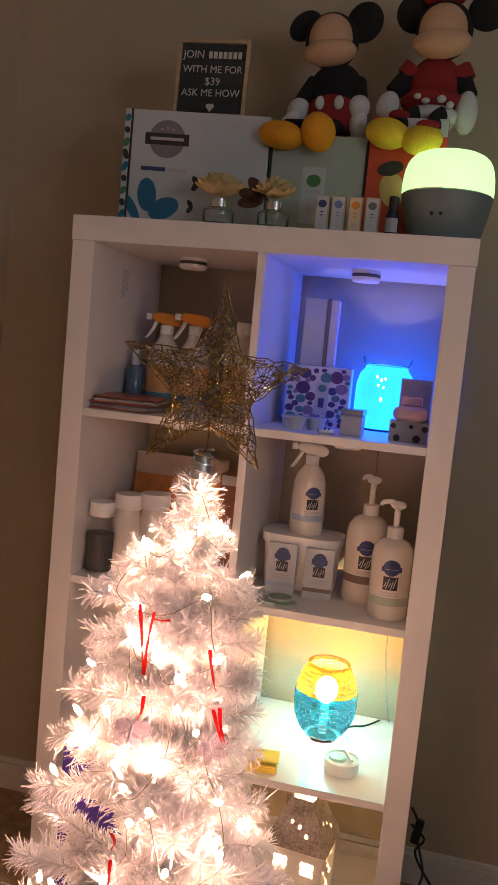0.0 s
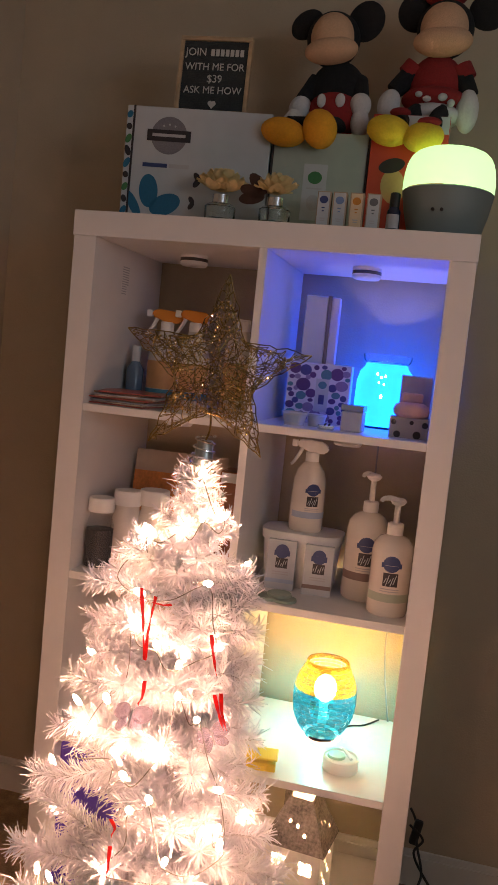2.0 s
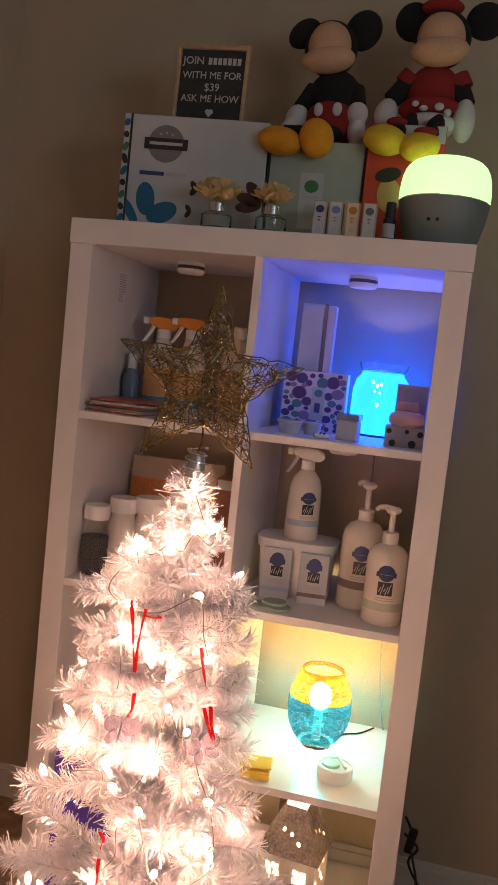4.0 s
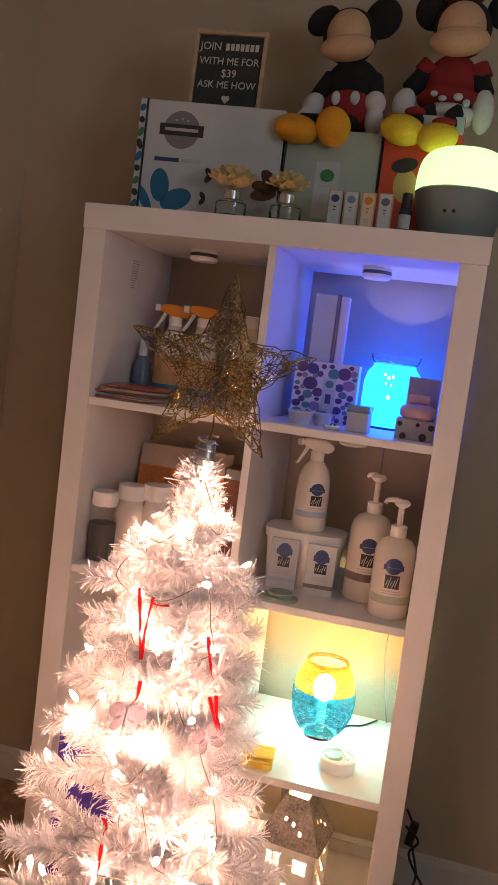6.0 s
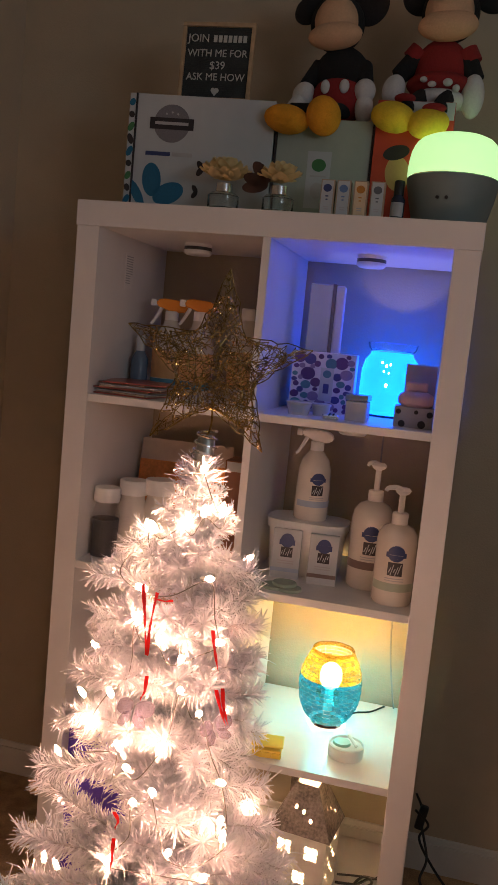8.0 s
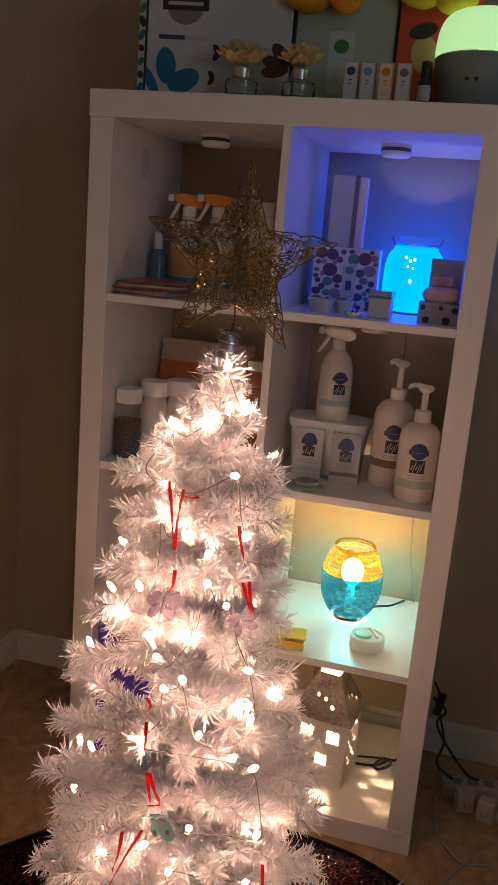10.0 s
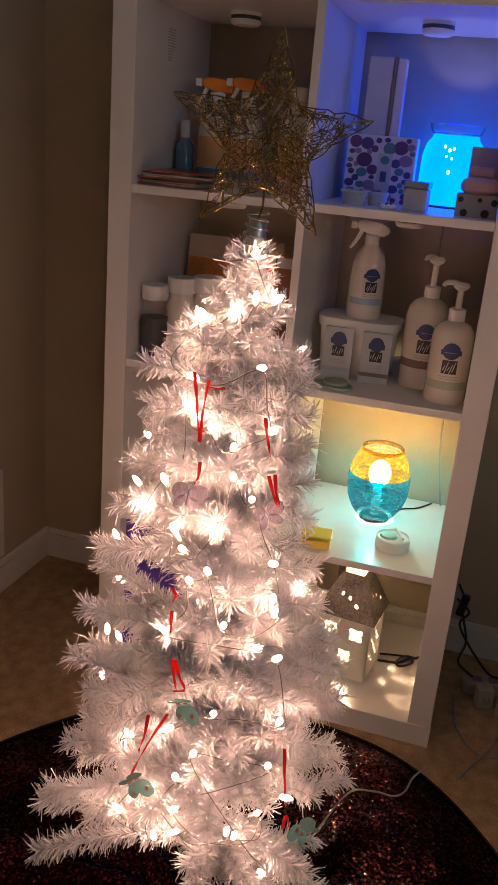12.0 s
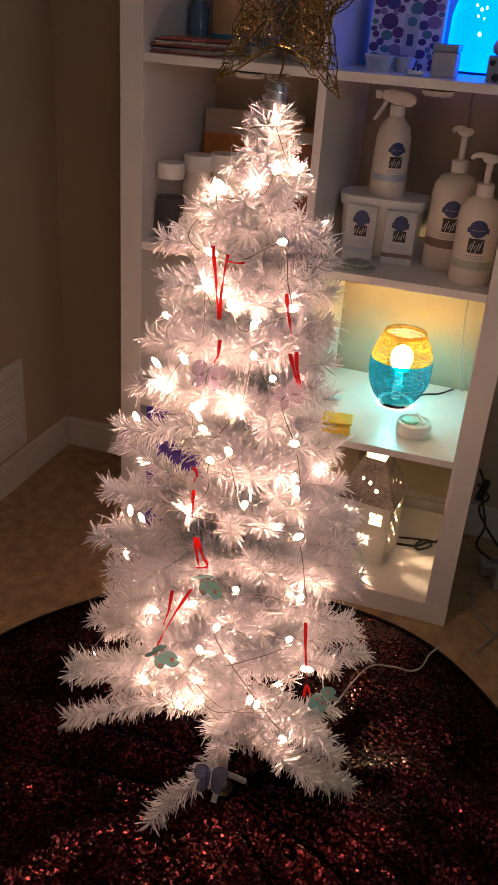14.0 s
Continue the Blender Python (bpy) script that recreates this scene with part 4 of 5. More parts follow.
plush("plush_doll", pose(0.668, 0.225, 1.722) @ Matrix.Diagonal((0.95, 0.95, 0.95, 1)), [
    ((0, 0.005, 0.105), (0.058, 0.046, 0.062), R_, None), ((0, 0.0, 0.070), (0.070, 0.058, 0.028), R_, None), ((0.0, -0.01, 0.035), (0.062, 0.052, 0.026), W_, None),
    ((0.006, 0.01, 0.222), (0.061, 0.055, 0.060), K, None), ((0.005, -0.016, 0.215), (0.051, 0.045, 0.052), T_, None), ((0.006, -0.034, 0.182), (0.062, 0.034, 0.031), T_, (0, -4, 0)),
    ((-0.060, 0.02, 0.262), (0.040, 0.014, 0.042), K, None), ((0.092, 0.02, 0.265), (0.042, 0.014, 0.040), K, None), ((0.0, 0.0, 0.285), (0.045, 0.025, 0.018), R_, None),
    ((-0.030, -0.052, 0.068), (0.008, 0.006, 0.006), W_, None), ((-0.012, -0.056, 0.058), (0.009, 0.006, 0.006), W_, None), ((0.020, -0.056, 0.062), (0.010, 0.006, 0.008), W_, None), ((0.038, -0.05, 0.052), (0.008, 0.006, 0.008), W_, None),
    ((-0.094, -0.02, 0.055), (0.024, 0.022, 0.032), W_, (0, 15, 0)), ((0.072, -0.02, 0.045), (0.024, 0.022, 0.046), W_, None),
    ((-0.078, -0.112, -0.026), (0.046, 0.042, 0.030), Y_, (0, 8, 0)), ((-0.006, -0.118, -0.038), (0.042, 0.036, 0.030), Y_, (0, -8, 0)), ((0.004, -0.134, -0.012), (0.024, 0.01, 0.010), R_, None), ((-0.060, -0.09, 0.018), (0.022, 0.012, 0.010), R_, None)],
    [((-0.045, 0, 0.135), (-0.088, -0.01, 0.085), 0.024, 0.019, K), ((0.045, 0, 0.135), (0.074, -0.01, 0.080), 0.024, 0.019, K), ((-0.045, 0, 0.14), (-0.062, 0, 0.120), 0.027, 0.026, R_), ((0.045, 0, 0.14), (0.060, 0, 0.115), 0.027, 0.026, R_),
     ((-0.03, -0.04, 0.035), (-0.058, -0.09, -0.005), 0.018, 0.018, K), ((0.02, -0.04, 0.035), (0.010, -0.09, -0.005), 0.018, 0.018, K)],
    "seated plush doll in a red dress and yellow shoes")

# four small oil cartons
KRAFT = mat("kraft_card", (0.42, 0.32, 0.23), 0.6, var=0.1)
INKS = (NAVY, mat("sky_ink", (0.13, 0.22, 0.42), 0.5), mat("orange_ink", (0.55, 0.22, 0.03), 0.5), mat("slate_ink", (0.12, 0.13, 0.15), 0.5))
FRONTS = (CARD, CARD, mat("cream_card", (0.70, 0.55, 0.36), 0.5), CARD)
for i, x in enumerate((0.4830, 0.5135, 0.5460, 0.5780)):
    v = thing("oil_carton", pose(x, 0.032, 1.49, 0, 0, 4), ("slim white oil carton with a navy oval label", "slim white oil carton with a pale blue oval label", "slim cream oil carton with an orange oval label", "slim white oil carton with a grey oval label")[i], "box", "slim oil cartons in a row")
    part("carton", box(0, 0.0265, 0, 0.0265, 0, 0.068, 0.0006), KRAFT, v)
    flat("label", v, FRONTS[i], 0.002, 0.0235, 0.002, 0.066)
    oval("label_oval", v, INKS[i], 0.0128, 0.052, 0.0080, 0.0072, 0, -0.0006)
    for z, w in ((0.036, 0.006), (0.030, 0.004), (0.016, 0.010), (0.012, 0.008)):
        flat("label_line", v, INKS[i] if z > 0.02 else PALE, 0.0128 - w / 2, 0.0128 + w / 2, z, z + 0.0022, -0.0012)

ob = thing("oil_bottle", pose(0.628, 0.052, 1.49), "small dark glass oil bottle with a black cap", "bottle")
part("bottle", lathe([(0, 0), (0.0125, 0), (0.013, 0.002), (0.013, 0.04), (0.009, 0.047), (0.008, 0.052)], 20), mat("dark_blue_glass", (0.02, 0.025, 0.05), 0.08, var=0), ob, "", True)
part("cap", lathe([(0.0095, 0.048), (0.0095, 0.073), (0.008, 0.075), (0, 0.075)], 20), BLACK, ob, "", True)
part("label", lathe([(0.0132, 0.008), (0.0132, 0.034)], 20, a0=200, a1=330), PALE, ob, "", True)

# two flower diffusers
CREAM = mat("cream_petal", (0.78, 0.64, 0.34), 0.8, var=0.1, scale=60)


def flower_jar(x, y, size, leafy):
    f = thing("flower_diffuser", pose(x, y, 1.49) @ Matrix.Diagonal((1.32, 1.32, 1.22, 1)), "cream artificial flower in a small glass scent jar" if not leafy else "cream artificial flower with dark leaves in a glass jar", "flower diffuser", "flower diffusers on the shelf top")
    part("jar", lathe([(0, 0.001), (0.022, 0.001), (0.0235, 0.004), (0.0235, 0.024), (0.018, 0.029), (0.013, 0.030), (0.012, 0.029), (0.017, 0.028), (0.0215, 0.023), (0.0215, 0.005), (0, 0.004)], 28), CLEAR, f, "", True)
    part("collar", lathe([(0.011, 0.030), (0.013, 0.030), (0.013, 0.043), (0.004, 0.044)], 24), CHROME, f, "silver collar", True)
    for ring, (n, rad, tilt, z) in enumerate(((13, 1.0, 78, 0.052), (13, 0.92, 60, 0.053), (11, 0.82, 43, 0.055), (9, 0.70, 27, 0.057), (6, 0.58, 11, 0.058))):
        for k in range(n):
            a = 360 * k / n + ring * 19
            bm = bmesh.new()
            L = size * rad
            grid = [[bm.verts.new(((u - 0.5) * L * 0.75 * math.sin(math.pi * (0.18 + 0.74 * v)), 0.25 * L * (u - 0.5) ** 2 - 0.15 * L * v * v, L * v)) for u in (0, 0.33, 0.67, 1)] for v in (0, 0.35, 0.7, 1)]
            for i in range(3):
                for j in range(3):
                    bm.faces.new((grid[i][j], grid[i][j + 1], grid[i + 1][j + 1], grid[i + 1][j]))
            part("petal", bm, CREAM, f, "", True).matrix_local = pose(0, 0, z) @ pose(0, 0, 0, 0, 0, a) @ pose(0, 0.0, 0, -tilt + rng.uniform(-8, 8), 0, 0)
    if leafy:
        for a, t in ((150, 60), (190, 95), (205, 120)):
            bm = disc(1, 0, 14, 0.0008)
            part("leaf", bm, mat("dark_leaf", (0.05, 0.02, 0.012), 0.5), f).matrix_local = pose(-0.012, -0.004, 0.045) @ FACE @ pose(0, 0, 0, 0, 0, t - 20) @ pose(0, 0.024, 0) @ Matrix.Diagonal((0.010, 0.020, 1, 1))


flower_jar(0.287, 0.05, 0.041, False)
flower_jar(0.398, 0.05, 0.035, True)

# ---- puck lights under the boards ----
STEEL = mat("dark_steel", (0.13, 0.125, 0.12), 0.15, 1.0, var=0.1)
for x, z in ((0.195, 1.44), (0.574, 1.44), (0.195, 1.089), (0.574, 1.089)):
    p = thing("puck_light", pose(x, 0.2, z), "white round puck light with a metal band, switched off", "puck light", "puck lights under the boards")
    part("mount", lathe([(0, 0), (0.030, 0), (0.030, -0.007), (0, -0.007)], 32), WHITE, p, "", True)
    part("band", lathe([(0.0305, -0.0072), (0.0305, -0.0138)], 32), STEEL, p, "silver band", True)
    part("lens", lathe([(0.030, -0.014), (0.030, -0.020), (0.026, -0.024), (0, -0.025)], 32), WHITE, p, "", True)

# ---- cube with sprays ----
ORANGE = mat("orange_plastic", (0.75, 0.27, 0.03), 0.4, var=0.04)
TANLABEL = mat("orange_label", (0.62, 0.34, 0.14), 0.5, var=0.15, scale=50)
TEALBAND = mat("teal_band", (0.05, 0.20, 0.30), 0.5)


def trigger_head(parent, z, material, nozzle, m_neck=WHITE):
    """A spray head with trigger, pointing to -x."""
    part("neck", lathe([(0.013, z), (0.013, z + 0.018), (0.011, z + 0.019), (0, z + 0.019)], 18), m_neck, parent, "", True)
    bm = bmesh.new()
    prof = [(-0.030, 0.028), (-0.030, 0.040), (-0.018, 0.044), (0.02, 0.041), (0.032, 0.030), (0.026, 0.018), (0.0, 0.016), (-0.012, 0.022)]
    a = [bm.verts.new((x, -0.0095, z + h)) for x, h in prof]
    b = [bm.verts.new((x, 0.0095, z + h)) for x, h in prof]
    bm.faces.new(a)
    bm.faces.new(b[::-1])
    for i in range(len(prof)):
        j = (i + 1) % len(prof)
        bm.faces.new((a[j], a[i], b[i], b[j]))
    bmesh.ops.bevel(bm, geom=bm.edges[:], offset=0.003, segments=2, affect="EDGES")
    part("spray_head", bm, material, parent, "", True)
    part("nozzle", box(-0.041, -0.030, -0.007, 0.007, z + 0.027, z + 0.041, 0.002), nozzle, parent)
    part("trigger", tube(smooth_line([(-0.020, 0, z + 0.026), (-0.027, 0, z + 0.010), (-0.036, 0, z - 0.006), (-0.040, 0, z - 0.010)], 4), 0.004, None, 8, 0, 0.0025), nozzle, parent, "", True)


for x, y, h in ((0.142, 0.215, 0.155), (0.212, 0.205, 0.158)):
    s = thing("cleaner_spray", pose(x, y, 1.105, 0, 0, 12) @ Matrix.Diagonal((1.16, 1.16, 1.07, 1)), "clear spray bottle with an orange trigger head", "spray bottle", "orange spray bottles")
    part("bottle", lathe([(0, 0), (0.030, 0), (0.032, 0.003), (0.032, 0.10), (0.027, 0.125), (0.015, 0.145), (0.013, h)], 28), mat("cloudy_plastic", (0.62, 0.58, 0.52), 0.25, var=0.05), s, "", True)
    part("label", lathe([(0.0323, 0.035), (0.0323, 0.092)], 24, a0=180, a1=360), TANLABEL, s, "", True)
    part("label_band", lathe([(0.0326, 0.018), (0.0326, 0.034)], 24, a0=180, a1=360), TEALBAND, s, "", True)
    trigger_head(s, h, ORANGE, WHITE)
s = thing("tall_bottle", pose(0.318, 0.215, 1.105), "tall white plastic bottle with a screw cap", "bottle")
part("bottle", lathe([(0, 0), (0.034, 0), (0.036, 0.003), (0.036, 0.13), (0.030, 0.16), (0.014, 0.178), (0.013, 0.184)], 28), mat("cream_plastic", (0.66, 0.60, 0.52), 0.35), s, "", True)
part("cap", lathe([(0.015, 0.180), (0.015, 0.204), (0.013, 0.206), (0, 0.206)], 22), WHITE, s, "", True)
part("label", lathe([(0.0363, 0.03), (0.0363, 0.11)], 24, a0=180, a1=360), TANLABEL, s, "", True)
s = thing("mist_bottle", pose(0.078, 0.205, 1.105), "small blue mist bottle with a clear cap", "bottle")
part("bottle", lathe([(0, 0), (0.018, 0), (0.019, 0.002), (0.019, 0.075), (0.010, 0.09), (0.009, 0.095)], 22), mat("slate_blue_glass", (0.12, 0.18, 0.27), 0.15), s, "", True)
part("cap", lathe([(0.010, 0.092), (0.010, 0.125), (0.008, 0.127), (0, 0.127)], 18), mat("clear_cap", (0.6, 0.62, 0.64), 0.2), s, "", True)
COVERS = [mat("magazine_%s" % n, c, 0.3, var=0.5, scale=25) for n, c in (("red", (0.35, 0.08, 0.06)), ("tan", (0.45, 0.34, 0.26)), ("grey", (0.35, 0.36, 0.38)), ("brown", (0.22, 0.12, 0.08)))]
for i in range(9):
    b = part("magazine", box(-0.065, 0.065, -0.085, 0.085, 0, 0.0028, 0.0004), [COVERS[i % 4]], None, "thin glossy catalogue lying in a small stack")
    tagged(b, category="magazine", group="stack of catalogues")
    b.matrix_world = pose(0.122 + rng.uniform(-0.008, 0.008), 0.115 + rng.uniform(-0.012, 0.012), 1.1055 + 0.0031 * i, 0, 0, rng.uniform(-14, 16))
sticker = thing("info_sticker", pose(0.0505, 0.17, 1.37), "small white sticker with rows of fine print", "sticker")
part("paper", box(0, 0.0006, -0.022, 0.022, -0.04, 0.035), FOIL, sticker)
for i in range(12):
    part("print_line", box(0.0005, 0.0010, -0.018, 0.018 - 0.010 * (i > 7), 0.028 - i * 0.0052, 0.0302 - i * 0.0052), PALE, sticker)

# ---- cube with the blue warmer ----
LILAC = mat("pale_lilac_card", (0.66, 0.64, 0.72), 0.45, var=0.05)
dots = thing("dotted_carton", pose(0.432, 0.185, 1.105, 0, 0, 5), "white carton printed with purple and teal dots", "box")
part("carton", box(0, 0.135, 0, 0.135, 0, 0.128, 0.001), LILAC, dots)
DOTS = [mat("dot_%s" % n, c, 0.5, var=0.2, scale=90) for n, c in (("purple", (0.08, 0.035, 0.17)), ("violet", (0.06, 0.06, 0.22)), ("plum", (0.12, 0.05, 0.18)), ("teal", (0.08, 0.22, 0.27)), ("mauve", (0.26, 0.20, 0.36)))]
placed = []
while len(placed) < 46:
    r = rng.uniform(0.005, 0.016)
    cx, cz = rng.uniform(r, 0.135 - r), rng.uniform(r, 0.128 - r)
    if all(math.hypot(cx - a, cz - b) > 0.85 * (r + q) for a, b, q in placed) and not (0.055 < cx < 0.095 and 0.02 < cz < 0.10):
        placed.append((cx, cz, r))
        oval("dot", dots, DOTS[len(placed) % 5], cx, cz, r, r * rng.uniform(0.7, 1.0))
    elif rng.random() < 0.0005:
        break
flat("label", dots, CARD, 0.062, 0.090, 0.026, 0.096, -0.0014)
oval("label_oval", dots, DOTS[3], 0.076, 0.083, 0.009, 0.008, 0, -0.0012)
flat("label_block", dots, DOTS[1], 0.070, 0.082, 0.042, 0.062, -0.0020)
case = thing("white_case", pose(0.446, 0.235, 1.2335, 0, 0, 4), "upright white box with a dark band", "box")
part("body", box(0, 0.048, 0, 0.05, 0, 0.145, 0.002), CARD, case)
part("band", box(0.0485, 0.0555, -0.001, 0.05, 0, 0.147, 0.001), mat("taupe_card", (0.20, 0.16, 0.17), 0.5), case)
part("spine", box(0.056, 0.074, 0.002, 0.05, 0, 0.144, 0.002), LILAC, case)
jar = thing("wax_tub", pose(0.474, 0.085, 1.105), "small clear tub of wax with a label", "tub")
part("tub", lathe([(0, 0), (0.020, 0), (0.025, 0.022), (0.0265, 0.023), (0.0265, 0.027), (0, 0.028)], 26), mat("milky_plastic", (0.62, 0.60, 0.56), 0.25), jar, "", True)
part("label", lathe([(0.0225, 0.006), (0.0255, 0.020)], 10, a0=240, a1=300), CARD, jar, "", True)
jar = thing("wax_tub", pose(0.515, 0.112, 1.105), "small clear plastic tub beside the dotted carton", "tub")
part("tub", lathe([(0, 0), (0.016, 0), (0.019, 0.02), (0.0205, 0.021), (0.0205, 0.025), (0, 0.026)], 26), mat("frosted_plastic", (0.55, 0.56, 0.58), 0.3), jar, "", True)
cube = thing("candle_cube", pose(0.592, 0.085, 1.105, 0, 0, -4), "frosted cube candle with a clear lid", "candle")
part("candle", box(-0.021, 0.021, -0.021, 0.021, 0, 0.040, 0.003), mat("frosted_wax", (0.58, 0.56, 0.55), 0.4), cube)
part("lid", box(-0.0225, 0.0225, -0.0225, 0.0225, 0.041, 0.053, 0.002), mat("grey_clear_plastic", (0.30, 0.33, 0.36), 0.15), cube)
clip = thing("silver_clip", pose(0.545, 0.045, 1.105, 0, 0, 20), "small silver and black clip on the board", "clip")
part("body", box(-0.016, 0.016, -0.008, 0.008, 0, 0.010, 0.003), CHROME, clip)
part("ribs", tube([(-0.004, -0.009, 0.011), (0.002, 0.009, 0.011)], 0.0018, None, 6), BLACK, clip)
part("ribs", tube([(0.004, -0.009, 0.011), (0.010, 0.009, 0.011)], 0.0018, None, 6), BLACK, clip)
GREY = mat("grey_card", (0.42, 0.40, 0.39), 0.5, var=0.1)
stand = thing("spotted_carton", pose(0.703, 0.07, 1.105, 0, 0, 2), "low grey carton with dark spots", "box")
part("carton", box(-0.038, 0.037, 0, 0.06, 0, 0.040, 0.001), GREY, stand)
for cx, cz, r in ((-0.022, 0.007, 0.0065), (0.016, 0.008, 0.0075), (-0.030, 0.030, 0.005), (0.004, 0.031, 0.004), (0.030, 0.028, 0.006)):
    oval("spot", stand, DARKINK_SHADE, cx, cz, r, r)
PINK = mat("pink_wax", (0.62, 0.42, 0.42), 0.5)
c = thing("pink_warmer", pose(0.703, 0.095, 1.145), "small pink rounded warmer on the spotted carton", "wax warmer")
part("body", lathe([(0, 0), (0.026, 0), (0.034, 0.006), (0.036, 0.015), (0.032, 0.024), (0.022, 0.029), (0, 0.030)], 32), PINK, c, "", True)
part("plug", box(-0.022, 0.020, -0.006, 0.008, 0.029, 0.048, 0.004), PINK, c)
card = part("backing_card", box(-0.031, 0.031, 0, 0.004, 0, 0.122, 0.001), GREY, None, "upright grey backing card behind the pink warmer")
tagged(card, category="card")
card.matrix_world = pose(0.706, 0.136, 1.105, -3, 0, 2)

# ---- cube with the white bottles ----
CREAMB = mat("cream_bottle", (0.72, 0.67, 0.60), 0.16, var=0.03)


def crest(parent, r, z, s, band, a=270.0):
    """A navy crest over a dark drawing on the curved front of a bottle."""
    w = math.degrees(s / r)
    bm = None
    for k in range(20):
        t0, t1 = -1 + k / 10, -1 + (k + 1) / 10
        half = w * 0.72 * max(0.25, math.sqrt(1 - (0.5 * (t0 + t1)) ** 2))
        bm = lathe([(r + 0.0004, z + s * (0.62 + 0.68 * t0)), (r + 0.0004, z + s * (0.62 + 0.68 * t1))], 8, bm, a0=a - half, a1=a + half)
    part("crest", bm, NAVY, parent, "", True)
    part("crest_bar", lathe([(r + 0.0008, z + s * 0.30), (r + 0.0008, z + s * 0.72)], 10, a0=a - w * 0.85, a1=a + w * 0.85), NAVY, parent, "", True)
    part("drawing", lathe([(r + 0.0004, z - s * 1.25), (r + 0.0004, z - s * 0.12)], 10, a0=a - w * 0.62, a1=a + w * 0.62), DARKINK_SHADE, parent, "", True)
    for u0, v0, u1, v1 in ((-0.50, -1.0, -0.34, -0.55), (-0.34, -1.18, -0.12, -0.28), (-0.12, -0.95, 0.02, -0.62), (0.02, -1.2, 0.24, -0.45), (0.24, -1.05, 0.36, -0.7), (0.32, -0.75, 0.48, -0.24)):
        bm = bmesh.new()
        rows = []
        for t in (0, 0.33, 0.67, 1):
            u, v = u0 + (u1 - u0) * t, v0 + (v1 - v0) * t
            rows.append([bm.verts.new(((r + 0.0009) * math.cos(radians(a + (u + d) * w)), (r + 0.0009) * math.sin(radians(a + (u + d) * w)), z + v * s)) for d in (-0.036, 0.036)])
        for p, q in zip(rows, rows[1:]):
            bm.faces.new((p[0], p[1], q[1], q[0]))
        part("drawing_stroke", bm, CARD, parent)
    for k in range(3):  # the crest's pale lines
        part("crest_line", lathe([(r + 0.0010, z + s * (0.40 + 0.09 * k)), (r + 0.0010, z + s * (0.43 + 0.09 * k))], 6, a0=a - w * 0.55, a1=a + w * 0.55), PALE if k == 1 else NAVY, parent, "", True)
    part("label_band", lathe([(r + 0.0004, z - s * 2.6), (r + 0.0004, z - s * 1.9)], 20, a0=a - 75, a1=a + 75), band, parent, "", True)
    for k in range(2):
        part("label_line", lathe([(r + 0.0004, z - s * (1.45 + 0.2 * k)), (r + 0.0004, z - s * (1.53 + 0.2 * k))], 6, a0=a - w * 0.8, a1=a + w * 0.8), PALE, parent, "", True)


def pump_bottle(x, y, r, h, neck, turn, band, label):
    b = thing("pump_bottle", pose(x, y, 0.754), label, "pump bottle", "white pump bottles")
    part("bottle", lathe([(0, 0), (r * 0.93, 0), (r, 0.006), (r, h * 0.80), (r * 0.93, h * 0.89), (r * 0.72, h * 0.965), (r * 0.42, h), (0.013, h + 0.003)], 36), CREAMB, b, "", True)
    part("collar", lathe([(0.016, h), (0.016, h + 0.022), (0.013, h + 0.024), (0, h + 0.024)], 22), WHITE, b, "", True)
    head = part("pump", lathe([(0.006, h + 0.022), (0.006, h + neck - 0.012), (0.013, h + neck - 0.008), (0.016, h + neck - 0.002), (0.012, h + neck + 0.003), (0, h + neck + 0.004)], 18), WHITE, b, "", True)
    sp = part("spout", tube(smooth_line([(0, 0, h + neck - 0.002), (-0.015, 0, h + neck + 0.001), (-0.030, 0, h + neck - 0.002), (-0.034, 0, h + neck - 0.008)], 4), 0.006, None, 10, 0, 0.004), WHITE, head, "", True)
    sp.matrix_local = pose(0, 0, 0, 0, 0, turn)
    crest(b, r, h * 0.58, 0.0235, band, 275)


pump_bottle(0.641, 0.165, 0.0440, 0.182, 0.078, -45, mat("brown_band", (0.22, 0.15, 0.13), 0.5), "white pump bottle with a navy crest and brown band")
pump_bottle(0.700, 0.082, 0.0405, 0.158, 0.070, -12, mat("green_band", (0.40, 0.46, 0.36), 0.5), "white pump bottle with a navy crest and green band")
tub = thing("powder_tub", pose(0.500, 0.205, 0.754), "white oblong plastic tub with a flat lid", "tub")


def oblong(rx, ry, z0, z1, k=1.0, bm=None):
    """A tub with rounded corners, wider at the top by k."""
    bm2 = bmesh.new()
    n = 32
    rings = []
    for z, s in ((z0, 1.0), (z1, k)):
        ring = []
        for i in range(n):
            a = math.tau * i / n
            c, d = math.cos(a), math.sin(a)
            e = 0.55
            ring.append(bm2.verts.new((s * rx * math.copysign(abs(c) ** e, c), s * ry * math.copysign(abs(d) ** e, d), z)))
        rings.append(ring)
    for i in range(n):
        j = (i + 1) % n
        bm2.faces.new((rings[0][i], rings[0][j], rings[1][j], rings[1][i]))
    bm2.faces.new(rings[0][::-1])
    bm2.faces.new(rings[1])
    return merge(bm, bm2)


